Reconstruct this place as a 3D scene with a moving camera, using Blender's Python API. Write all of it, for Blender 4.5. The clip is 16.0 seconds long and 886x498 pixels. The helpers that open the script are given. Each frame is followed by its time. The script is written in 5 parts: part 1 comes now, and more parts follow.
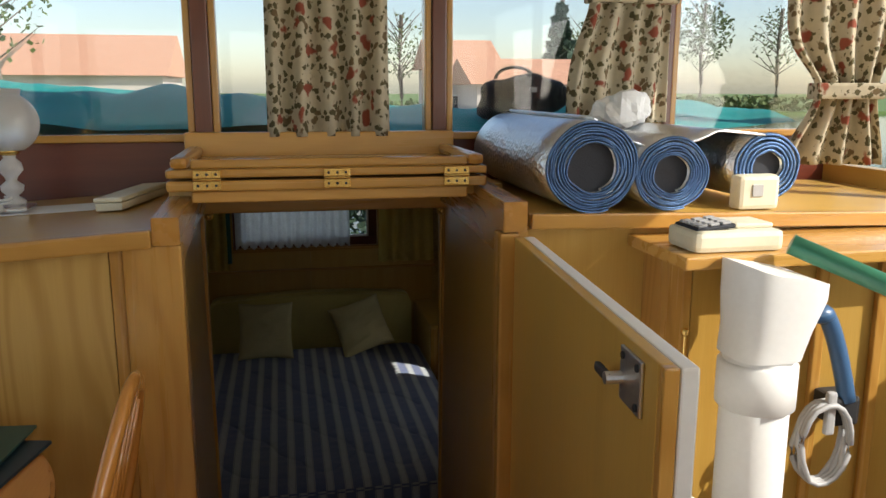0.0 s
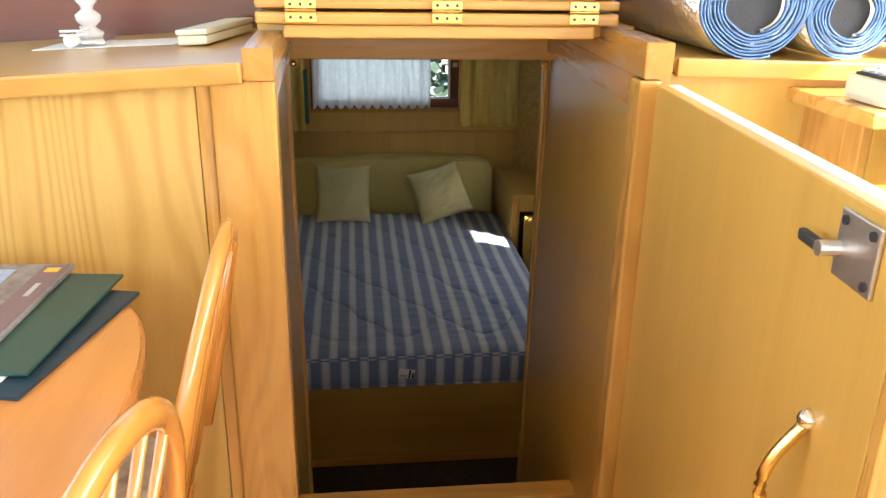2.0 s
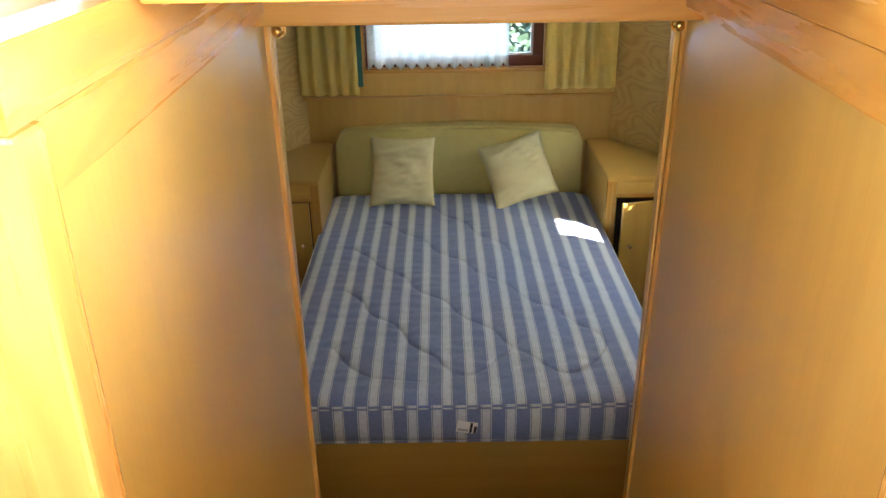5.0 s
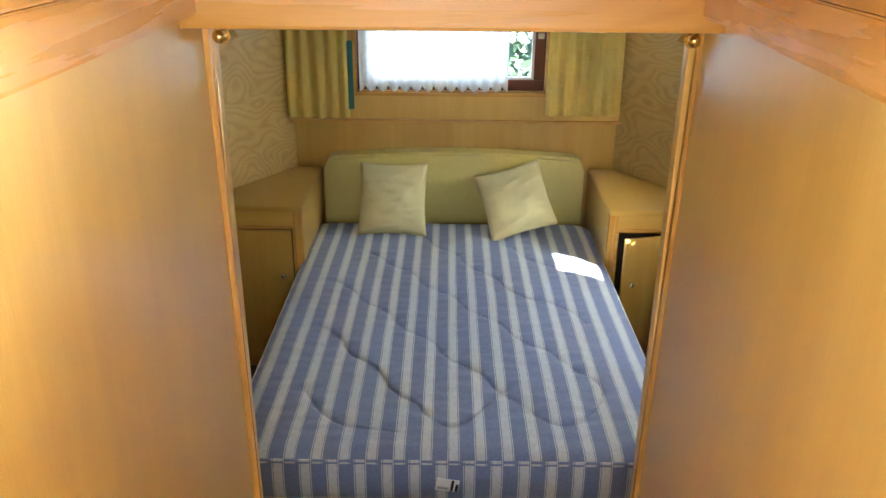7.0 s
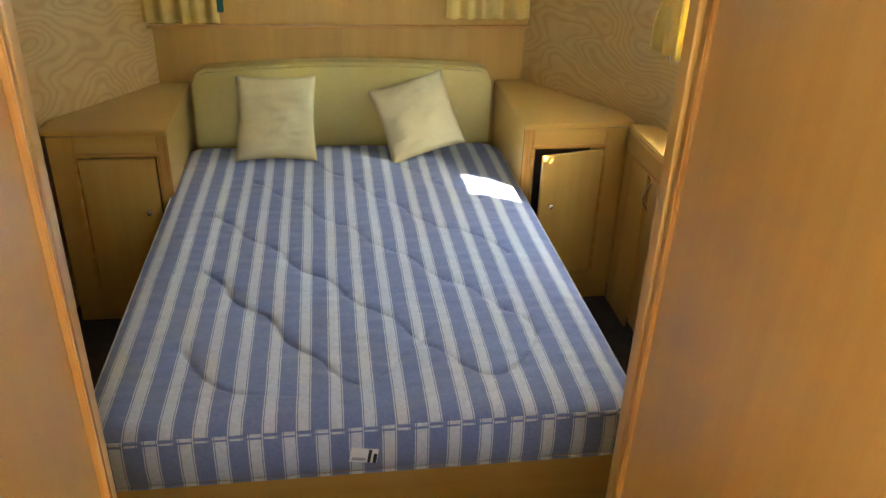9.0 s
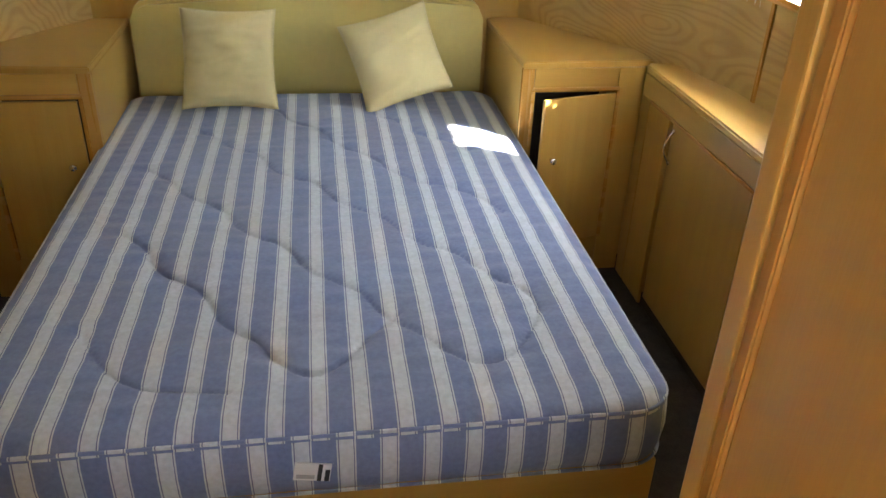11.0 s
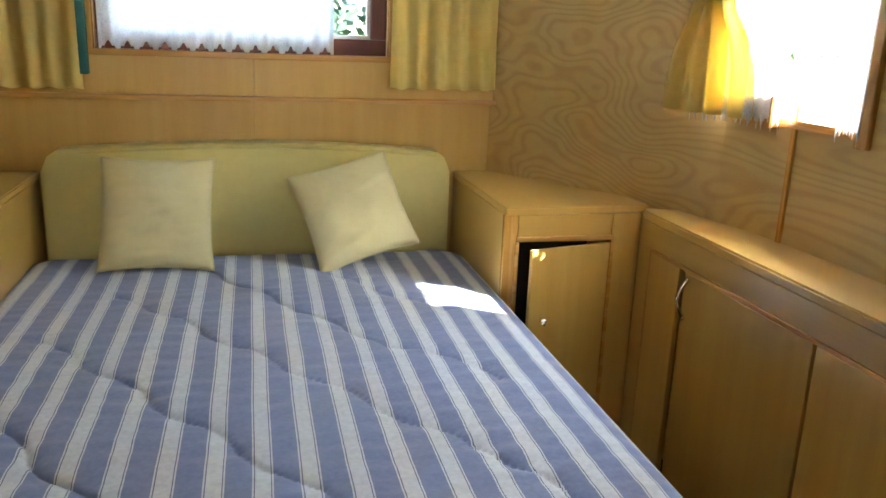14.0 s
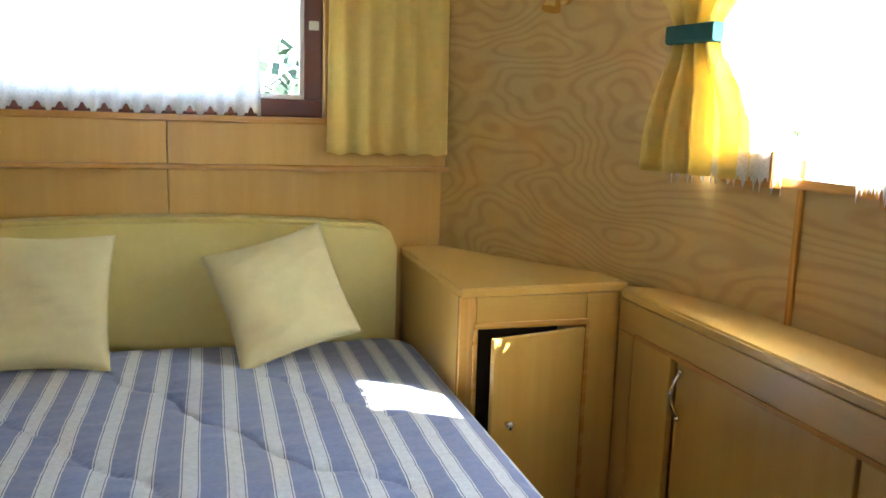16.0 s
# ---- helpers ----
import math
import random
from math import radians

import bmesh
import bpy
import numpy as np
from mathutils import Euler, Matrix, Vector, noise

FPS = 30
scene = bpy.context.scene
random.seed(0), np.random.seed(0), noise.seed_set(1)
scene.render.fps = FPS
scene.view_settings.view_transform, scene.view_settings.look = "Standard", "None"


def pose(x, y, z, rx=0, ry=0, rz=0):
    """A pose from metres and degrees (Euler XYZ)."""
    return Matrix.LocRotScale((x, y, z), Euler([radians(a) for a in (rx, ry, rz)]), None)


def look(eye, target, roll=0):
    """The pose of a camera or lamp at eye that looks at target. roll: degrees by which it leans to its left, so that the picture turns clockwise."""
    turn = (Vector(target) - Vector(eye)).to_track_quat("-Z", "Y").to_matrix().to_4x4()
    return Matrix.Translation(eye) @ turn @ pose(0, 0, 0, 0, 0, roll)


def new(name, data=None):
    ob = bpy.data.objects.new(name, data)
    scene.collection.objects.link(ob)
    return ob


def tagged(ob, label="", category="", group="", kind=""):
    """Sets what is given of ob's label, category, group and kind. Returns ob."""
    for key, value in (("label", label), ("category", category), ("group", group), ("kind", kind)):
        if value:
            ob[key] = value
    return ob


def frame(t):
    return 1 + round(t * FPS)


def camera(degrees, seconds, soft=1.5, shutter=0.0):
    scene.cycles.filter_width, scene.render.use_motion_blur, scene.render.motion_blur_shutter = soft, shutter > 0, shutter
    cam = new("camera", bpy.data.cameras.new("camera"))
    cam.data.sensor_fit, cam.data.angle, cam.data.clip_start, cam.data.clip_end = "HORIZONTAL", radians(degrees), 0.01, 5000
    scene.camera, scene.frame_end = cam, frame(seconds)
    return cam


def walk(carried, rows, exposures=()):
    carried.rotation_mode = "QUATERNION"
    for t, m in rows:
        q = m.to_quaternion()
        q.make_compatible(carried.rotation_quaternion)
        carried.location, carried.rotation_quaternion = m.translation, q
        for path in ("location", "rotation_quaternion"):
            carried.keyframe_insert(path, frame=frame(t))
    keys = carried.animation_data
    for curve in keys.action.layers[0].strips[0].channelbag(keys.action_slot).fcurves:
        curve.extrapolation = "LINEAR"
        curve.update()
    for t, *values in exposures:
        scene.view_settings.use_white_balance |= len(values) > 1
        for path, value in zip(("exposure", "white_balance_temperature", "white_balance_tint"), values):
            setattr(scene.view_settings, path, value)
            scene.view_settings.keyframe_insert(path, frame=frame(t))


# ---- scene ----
cam = camera(58.1, 16.0)
PATH = [
    (0, (0.281, 0.048, 1.721), (0.668, 1.971, 1.33), 0.1),
    (0.5, (0.249, 0.096, 1.693), (0.496, 2.024, 1.222), 0.6),
    (1, (0.224, 0.129, 1.67), (0.4, 2.037, 1.098), 1.6),
    (1.5, (0.21, 0.171, 1.652), (0.406, 2.051, 1.0), 2.6),
    (2, (0.217, 0.237, 1.639), (0.431, 2.099, 0.94), 1.0),
    (2.5, (0.304, 0.353, 1.635), (0.452, 2.201, 0.886), 1.9),
    (3, (0.363, 0.451, 1.633), (0.397, 2.293, 0.854), 2.2),
    (3.5, (0.357, 0.564, 1.621), (0.282, 2.399, 0.829), 0.1),
    (3.7, (0.332, 0.643, 1.613), (0.318, 2.49, 0.848), -0.2),
    (5.8, (0.389, 1.261, 1.557), (0.376, 3.067, 0.697), -1.3),
    (6, (0.4, 1.275, 1.551), (0.359, 3.088, 0.707), -2.2),
    (6.5, (0.404, 1.317, 1.497), (0.383, 3.164, 0.73), -0.5),
    (7, (0.408, 1.349, 1.505), (0.4, 3.194, 0.734), 0.5),
    (7.5, (0.408, 1.409, 1.465), (0.39, 3.25, 0.686), 0.1),
    (8, (0.378, 1.557, 1.416), (0.4, 3.391, 0.618), 1.5),
    (8.5, (0.359, 1.668, 1.378), (0.506, 3.441, 0.466), 1.3),
    (9, (0.361, 1.756, 1.317), (0.634, 3.506, 0.387), 2.0),
    (9.5, (0.421, 1.909, 1.25), (0.742, 3.637, 0.295), 3.0),
    (10, (0.477, 2.003, 1.14), (0.772, 3.726, 0.168), 1.7),
    (10.2, (0.477, 2.036, 1.139), (0.773, 3.756, 0.163), 2.0),
    (12.3, (0.443, 2.441, 0.741), (0.685, 4.189, -0.201), 0.7),
    (12.5, (0.454, 2.491, 0.727), (0.684, 4.264, -0.168), -0.5),
    (13, (0.41, 2.553, 0.755), (0.722, 4.407, 0.071), -0.6),
    (13.5, (0.397, 2.587, 0.777), (0.785, 4.465, 0.209), 0.0),
    (14, (0.434, 2.584, 0.761), (0.892, 4.459, 0.237), 2.2),
    (14.5, (0.43, 2.631, 0.732), (0.976, 4.486, 0.222), 0.7),
    (15, (0.491, 2.751, 0.7), (0.951, 4.636, 0.215), 0.9),
    (15.5, (0.559, 2.843, 0.7), (1.027, 4.736, 0.256), -0.6),
    (16, (0.566, 2.943, 0.687), (1.123, 4.836, 0.359), 1.8),
]
walk(cam, [(t, look(eye, target, roll)) for t, eye, target, roll in PATH],
     exposures=[(0, 0.28, 6500, 10), (0.5, 1.2, 6500, 10), (1.0, 1.95, 6500, 10), (1.5, 2.4, 6500, 10), (2.0, 2.7, 6500, 10), (3.0, 3.08, 6500, 11), (3.5, 3.28, 6500, 12),
                (6.0, 4.25, 6200, 6), (10.0, 4.4, 6200, 10), (12.5, 4.45, 6150, 10), (14.5, 4.4, 6150, 9), (16.0, 4.4, 6150, 9)])

# ---- light ----
SUN = Vector((-0.85, 0.53, -0.75)).normalized()
world = bpy.data.worlds.new("world")
scene.world = world
world.use_nodes = True
wn = world.node_tree
sky = wn.nodes.new("ShaderNodeTexSky")
sky.sky_type = "NISHITA"
sky.sun_disc = False
sky.sun_elevation = math.asin(-SUN.z)
sky.sun_rotation = math.atan2(-SUN.x, -SUN.y)
wn.links.new(sky.outputs[0], wn.nodes["Background"].inputs[0])
wn.nodes["Background"].inputs[1].default_value = 0.15
sun_data = bpy.data.lights.new("sun", "SUN")
sun_data.energy, sun_data.angle, sun_data.color = 5.0, radians(0.5), (1.0, 0.94, 0.84)
sun = new("sun", sun_data)
sun.rotation_mode = "QUATERNION"
sun.rotation_quaternion = SUN.to_track_quat("-Z", "Y")
sun.location = (4, -3, 8)


def window_light(name, at, toward, width, height, watts, tint=(1.0, 0.97, 0.92)):
    """Sky light in a window's opening."""
    data = bpy.data.lights.new(name, "AREA")
    data.shape, data.size, data.size_y, data.energy, data.color = "RECTANGLE", width, height, watts, tint
    ob = new(name, data)
    ob.matrix_world = look(at, Vector(at) + Vector(toward))
    return ob


window_light("window_light_front", (0.4, -1.97, 1.80), (0, 1, -0.05), 2.9, 0.68, 3.2)
window_light("window_light_east", (2.02, 0.2, 1.83), (-1, 0, -0.05), 3.2, 0.62, 14)
window_light("window_light_west", (-1.17, 0.2, 1.83), (1, 0, -0.05), 3.2, 0.62, 3)
window_light("window_light_cabin_aft", (0.33, 5.58, 0.94), (0, -1, 0), 0.72, 0.46, 0.4, (0.86, 0.94, 1.0))
window_light("window_light_cabin_side", (1.90, 4.44, 0.90), (-1, 0, 0), 0.50, 0.56, 3.0, (0.92, 0.96, 1.0))


# ---- materials ----
def mat(name, color=(0.8, 0.8, 0.8), rough=0.5, metal=0.0, coat=0.0, vary=0.0, scale=8.0, bump=0.0, transmission=0.0, stretch=(1, 1, 1)):
    """A principled material with noise in colour, gloss and relief."""
    m = bpy.data.materials.new(name)
    m.use_nodes = True
    n, l = m.node_tree.nodes, m.node_tree.links
    p = n["Principled BSDF"]
    p.inputs["Base Color"].default_value = (*color, 1)
    p.inputs["Roughness"].default_value = rough
    p.inputs["Metallic"].default_value = metal
    p.inputs["Coat Weight"].default_value = coat
    p.inputs["Coat Roughness"].default_value = 0.12
    p.inputs["Transmission Weight"].default_value = transmission
    if vary or bump:
        tc, mp = n.new("ShaderNodeTexCoord"), n.new("ShaderNodeMapping")
        mp.inputs["Scale"].default_value = stretch
        l.new(tc.outputs["Object"], mp.inputs[0])
        big, fine = n.new("ShaderNodeTexNoise"), n.new("ShaderNodeTexNoise")
        big.inputs["Scale"].default_value, fine.inputs["Scale"].default_value = scale, scale * 9
        big.inputs["Detail"].default_value, fine.inputs["Detail"].default_value = 4, 3
        l.new(mp.outputs[0], big.inputs[0]), l.new(mp.outputs[0], fine.inputs[0])
        add = n.new("ShaderNodeMath")
        add.operation = "ADD"
        l.new(big.outputs[0], add.inputs[0]), l.new(fine.outputs[0], add.inputs[1])
        ramp = n.new("ShaderNodeMapRange")
        ramp.inputs[1].default_value, ramp.inputs[2].default_value = 0.6, 1.4
        ramp.inputs[3].default_value, ramp.inputs[4].default_value = 1 - vary, 1 + vary
        l.new(add.outputs[0], ramp.inputs[0])
        mul = n.new("ShaderNodeVectorMath")
        mul.operation = "SCALE"
        mul.inputs[0].default_value = color
        l.new(ramp.outputs[0], mul.inputs["Scale"])
        l.new(mul.outputs[0], p.inputs["Base Color"])
        if bump:
            b = n.new("ShaderNodeBump")
            b.inputs["Strength"].default_value, b.inputs["Distance"].default_value = bump, 0.003
            l.new(add.outputs[0], b.inputs["Height"])
            l.new(b.outputs[0], p.inputs["Normal"])
    return m


def wood(name, light, dark, grain="z", figure=0.0, rough=0.32, coat=0.3, scale=1.0, plank=0.0):
    """Veneer or solid wood: streaks along the grain, pores, and cathedral figure of the given strength."""
    m = bpy.data.materials.new(name)
    m.use_nodes = True
    n, l = m.node_tree.nodes, m.node_tree.links
    p = n["Principled BSDF"]
    tc = n.new("ShaderNodeTexCoord")
    info = n.new("ShaderNodeObjectInfo")
    shift = n.new("ShaderNodeVectorMath")
    shift.operation = "ADD"
    off = n.new("ShaderNodeVectorMath")
    off.operation = "SCALE"
    off.inputs[0].default_value = (3.1, 1.7, 2.3)
    l.new(info.outputs["Random"], off.inputs["Scale"])
    l.new(tc.outputs["Object"], shift.inputs[0]), l.new(off.outputs[0], shift.inputs[1])

    def mapped(along, across):
        mp = n.new("ShaderNodeMapping")
        mp.inputs["Scale"].default_value = [along if a == grain else across for a in "xyz"]
        l.new(shift.outputs[0], mp.inputs[0])
        return mp.outputs[0]

    def noise_tex(vec, s, detail):
        t = n.new("ShaderNodeTexNoise")
        t.inputs["Scale"].default_value, t.inputs["Detail"].default_value = s, detail
        l.new(vec, t.inputs[0])
        return t.outputs[0]

    streak = noise_tex(mapped(0.6 * scale, 16 * scale), 1.6, 5)
    pore = noise_tex(mapped(7 * scale, 170 * scale), 2.0, 2)
    blotch = noise_tex(mapped(1.2, 2.2), 1.2, 2)

    def mixf(a, b, f):
        x = n.new("ShaderNodeMix")
        x.inputs[0].default_value = f
        l.new(a, x.inputs[2]), l.new(b, x.inputs[3])
        return x.outputs[0]

    value = mixf(streak, pore, 0.28)
    value = mixf(value, blotch, 0.3)
    if figure:
        fig = noise_tex(mapped(0.55 * scale, 3.9 * scale), 1.0, 1.5)
        mult = n.new("ShaderNodeMath")
        mult.operation = "MULTIPLY"
        mult.inputs[1].default_value = 150
        l.new(fig, mult.inputs[0])
        si = n.new("ShaderNodeMath")
        si.operation = "SINE"
        l.new(mult.outputs[0], si.inputs[0])
        mr = n.new("ShaderNodeMapRange")
        mr.inputs[1].default_value, mr.inputs[2].default_value = -0.2, 1.0
        mr.inputs[3].default_value, mr.inputs[4].default_value = 0.62, 0.25
        l.new(si.outputs[0], mr.inputs[0])
        value = mixf(value, mr.outputs[0], figure)
    ramp = n.new("ShaderNodeValToRGB")
    ramp.color_ramp.elements[0].position, ramp.color_ramp.elements[1].position = 0.28, 0.68
    ramp.color_ramp.elements[0].color, ramp.color_ramp.elements[1].color = (*dark, 1), (*light, 1)
    l.new(value, ramp.inputs[0])
    tone = n.new("ShaderNodeMapRange")
    tone.inputs[3].default_value, tone.inputs[4].default_value = 0.9, 1.08
    l.new(info.outputs["Random"], tone.inputs[0])
    sc = n.new("ShaderNodeVectorMath")
    sc.operation = "SCALE"
    l.new(ramp.outputs[0], sc.inputs[0]), l.new(tone.outputs[0], sc.inputs["Scale"])
    l.new(sc.outputs[0], p.inputs["Base Color"])
    b = n.new("ShaderNodeBump")
    b.inputs["Strength"].default_value, b.inputs["Distance"].default_value = 0.12, 0.002
    l.new(pore, b.inputs["Height"])
    l.new(b.outputs[0], p.inputs["Normal"])
    rr = n.new("ShaderNodeMapRange")
    rr.inputs[3].default_value, rr.inputs[4].default_value = rough - 0.06, rough + 0.1
    l.new(streak, rr.inputs[0])
    l.new(rr.outputs[0], p.inputs["Roughness"])
    p.inputs["Coat Weight"].default_value, p.inputs["Coat Roughness"].default_value = coat, 0.24
    return m


def cloth(name, color, translucent=0.35, rough=0.85, vary=0.12, weave=420):
    """Woven cloth that lets some light through."""
    m = mat(name, color, rough, vary=vary, scale=5, bump=0.15)
    n, l = m.node_tree.nodes, m.node_tree.links
    p, out = n["Principled BSDF"], n["Material Output"]
    tr, mix = n.new("ShaderNodeBsdfTranslucent"), n.new("ShaderNodeMixShader")
    l.new(p.inputs["Base Color"].links[0].from_socket, tr.inputs[0])
    mix.inputs[0].default_value = translucent
    l.new(p.outputs[0], mix.inputs[1]), l.new(tr.outputs[0], mix.inputs[2]), l.new(mix.outputs[0], out.inputs[0])
    return m


def striped_ticking():
    """Blue-grey and cream mattress stripes across x, with a thin line on each side of the cream."""
    m = bpy.data.materials.new("striped_ticking")
    m.use_nodes = True
    n, l = m.node_tree.nodes, m.node_tree.links
    p = n["Principled BSDF"]
    tc, sep = n.new("ShaderNodeTexCoord"), n.new("ShaderNodeSeparateXYZ")
    wob = n.new("ShaderNodeTexNoise")
    wob.inputs["Scale"].default_value = 3
    l.new(tc.outputs["Object"], wob.inputs[0])
    l.new(tc.outputs["Object"], sep.inputs[0])

    def math_node(op, a, b=None):
        x = n.new("ShaderNodeMath")
        x.operation = op
        for i, v in enumerate((a, b)):
            if v is None:
                continue
            if isinstance(v, (int, float)):
                x.inputs[i].default_value = v
            else:
                l.new(v, x.inputs[i])
        return x.outputs[0]

    w = math_node("MULTIPLY", math_node("SUBTRACT", wob.outputs[0], 0.5), 0.008)
    border = math_node("MULTIPLY", math_node("LESS_THAN", sep.outputs[2], 0.050), 0.035)
    x = math_node("ADD", math_node("ADD", math_node("ADD", sep.outputs[0], border), w), 8.3645)
    f = math_node("FRACT", math_node("DIVIDE", x, 0.083))
    ramp = n.new("ShaderNodeValToRGB")
    r = ramp.color_ramp
    r.interpolation = "CONSTANT"
    blue, cream, dark = (0.165, 0.208, 0.365, 1), (0.53, 0.57, 0.59, 1), (0.15, 0.16, 0.26, 1)
    r.elements[0].position, r.elements[0].color = 0.0, blue
    r.elements[1].position, r.elements[1].color = 0.50, cream
    for pos, c in ((0.535, dark), (0.56, cream), (0.885, dark), (0.91, cream), (0.945, blue)):
        e = r.elements.new(pos)
        e.color = c
    l.new(f, ramp.inputs[0])
    weave = n.new("ShaderNodeTexNoise")
    weave.inputs["Scale"].default_value, weave.inputs["Detail"].default_value = 90, 4
    l.new(tc.outputs["Object"], weave.inputs[0])
    mr = n.new("ShaderNodeMapRange")
    mr.inputs[1].default_value, mr.inputs[2].default_value, mr.inputs[3].default_value, mr.inputs[4].default_value = 0.3, 0.7, 0.9, 1.1
    l.new(weave.outputs[0], mr.inputs[0])
    sc = n.new("ShaderNodeVectorMath")
    sc.operation = "SCALE"
    l.new(ramp.outputs[0], sc.inputs[0]), l.new(mr.outputs[0], sc.inputs["Scale"])
    l.new(sc.outputs[0], p.inputs["Base Color"])
    b = n.new("ShaderNodeBump")
    b.inputs["Strength"].default_value, b.inputs["Distance"].default_value = 0.25, 0.002
    l.new(weave.outputs[0], b.inputs["Height"])
    l.new(b.outputs[0], p.inputs["Normal"])
    p.inputs["Roughness"].default_value = 0.8
    p.inputs["Sheen Weight"].default_value = 0.2
    return m


def lace_material():
    """White net: small holes everywhere, denser flowers."""
    m = bpy.data.materials.new("lace")
    m.use_nodes = True
    n, l = m.node_tree.nodes, m.node_tree.links
    out = n["Material Output"]
    n.remove(n["Principled BSDF"])
    tc = n.new("ShaderNodeTexCoord")
    vor, net = n.new("ShaderNodeTexVoronoi"), n.new("ShaderNodeTexVoronoi")
    vor.inputs["Scale"].default_value, net.inputs["Scale"].default_value = 26, 130
    l.new(tc.outputs["Object"], vor.inputs[0]), l.new(tc.outputs["Object"], net.inputs[0])
    a = n.new("ShaderNodeMapRange")
    a.inputs[1].default_value, a.inputs[2].default_value, a.inputs[3].default_value, a.inputs[4].default_value = 0.25, 0.5, 1.0, 0.90
    l.new(vor.outputs[0], a.inputs[0])
    b = n.new("ShaderNodeMapRange")
    b.inputs[1].default_value, b.inputs[2].default_value, b.inputs[3].default_value, b.inputs[4].default_value = 0.2, 0.6, -0.06, 0.08
    l.new(net.outputs[0], b.inputs[0])
    add = n.new("ShaderNodeMath")
    add.use_clamp = True
    l.new(a.outputs[0], add.inputs[0]), l.new(b.outputs[0], add.inputs[1])
    tr, di, hole = n.new("ShaderNodeBsdfTranslucent"), n.new("ShaderNodeBsdfDiffuse"), n.new("ShaderNodeBsdfTransparent")
    tr.inputs[0].default_value = di.inputs[0].default_value = (0.85, 0.86, 0.86, 1)
    m1, m2 = n.new("ShaderNodeMixShader"), n.new("ShaderNodeMixShader")
    m1.inputs[0].default_value = 0.55
    l.new(di.outputs[0], m1.inputs[1]), l.new(tr.outputs[0], m1.inputs[2])
    l.new(add.outputs[0], m2.inputs[0]), l.new(hole.outputs[0], m2.inputs[1]), l.new(m1.outputs[0], m2.inputs[2])
    l.new(m2.outputs[0], out.inputs[0])
    return m


def floral():
    """Cream curtain cloth printed with brown-green leaf sprays and dusky red blooms."""
    m = cloth("floral_cloth", (0.62, 0.55, 0.40), 0.3)
    n, l = m.node_tree.nodes, m.node_tree.links
    p = n["Principled BSDF"]
    tc = n.new("ShaderNodeTexCoord")
    base = p.inputs["Base Color"].links[0].from_socket
    trn = [x for x in n if x.type == "BSDF_TRANSLUCENT"][0]

    def layer(col, s, lo, hi, under, seed):
        mp, v, nz, add = n.new("ShaderNodeMapping"), n.new("ShaderNodeTexVoronoi"), n.new("ShaderNodeTexNoise"), n.new("ShaderNodeVectorMath")
        mp.inputs["Location"].default_value = (seed, seed, seed)
        l.new(tc.outputs["Object"], mp.inputs[0])
        nz.inputs["Scale"].default_value = s * 1.6
        l.new(mp.outputs[0], nz.inputs[0])
        sc = n.new("ShaderNodeVectorMath")
        sc.operation = "SCALE"
        sc.inputs["Scale"].default_value = 0.9 / s
        l.new(nz.outputs["Color"], sc.inputs[0])
        l.new(mp.outputs[0], add.inputs[0]), l.new(sc.outputs[0], add.inputs[1])
        v.inputs["Scale"].default_value = s
        l.new(add.outputs[0], v.inputs[0])
        r = n.new("ShaderNodeMapRange")
        r.inputs[1].default_value, r.inputs[2].default_value, r.inputs[3].default_value, r.inputs[4].default_value = lo, hi, 1, 0
        l.new(v.outputs[0], r.inputs[0])
        x = n.new("ShaderNodeMix")
        x.data_type = "RGBA"
        x.inputs[7].default_value = (*col, 1)
        l.new(r.outputs[0], x.inputs[0]), l.new(under, x.inputs[6])
        return x.outputs[2]

    c = layer((0.13, 0.11, 0.05), 42, 0.33, 0.40, base, 0)
    c = layer((0.20, 0.14, 0.07), 24, 0.24, 0.30, c, 3)
    c = layer((0.34, 0.09, 0.05), 15, 0.19, 0.27, c, 7)
    l.new(c, p.inputs["Base Color"]), l.new(c, trn.inputs[0])
    return m


def foil():
    m = mat("foil", (0.75, 0.78, 0.82), 0.28, metal=1.0, vary=0.06, scale=20)
    n, l = m.node_tree.nodes, m.node_tree.links
    tc, v, b = n.new("ShaderNodeTexCoord"), n.new("ShaderNodeTexVoronoi"), n.new("ShaderNodeBump")
    v.inputs["Scale"].default_value = 110
    b.inputs["Strength"].default_value, b.inputs["Distance"].default_value = 0.55, 0.004
    l.new(tc.outputs["Object"], v.inputs[0]), l.new(v.outputs[0], b.inputs["Height"])
    l.new(b.outputs[0], n["Principled BSDF"].inputs["Normal"])
    return m


L1, D1 = (0.56, 0.345, 0.080), (0.46, 0.262, 0.048)
VENEER = wood("ash_veneer", L1, D1, "z", 0.0)
VENEER_FIG = wood("figured_ash_veneer", (0.58, 0.365, 0.105), (0.40, 0.225, 0.045), "z", 0.5)
VENEER_WAVE = wood("wavy_oak_veneer", (0.60, 0.42, 0.15), (0.42, 0.26, 0.078), "y", 0.42)
VENEER_Y = wood("ash_veneer_lengthwise", L1, D1, "y", 0.0)
VENEER_X = wood("ash_veneer_across", L1, D1, "x", 0.0)
SOLID_X = wood("solid_ash_across", (0.57, 0.315, 0.075), (0.44, 0.215, 0.042), "x", 0.25, 0.25, 0.5)
SOLID_Y = wood("solid_ash_lengthwise", (0.55, 0.275, 0.052), (0.40, 0.18, 0.030), "y", 0.25, 0.25, 0.5)
SOLID_Z = wood("solid_ash_upright", (0.57, 0.315, 0.075), (0.40, 0.19, 0.036), "z", 0.4, 0.25, 0.5)
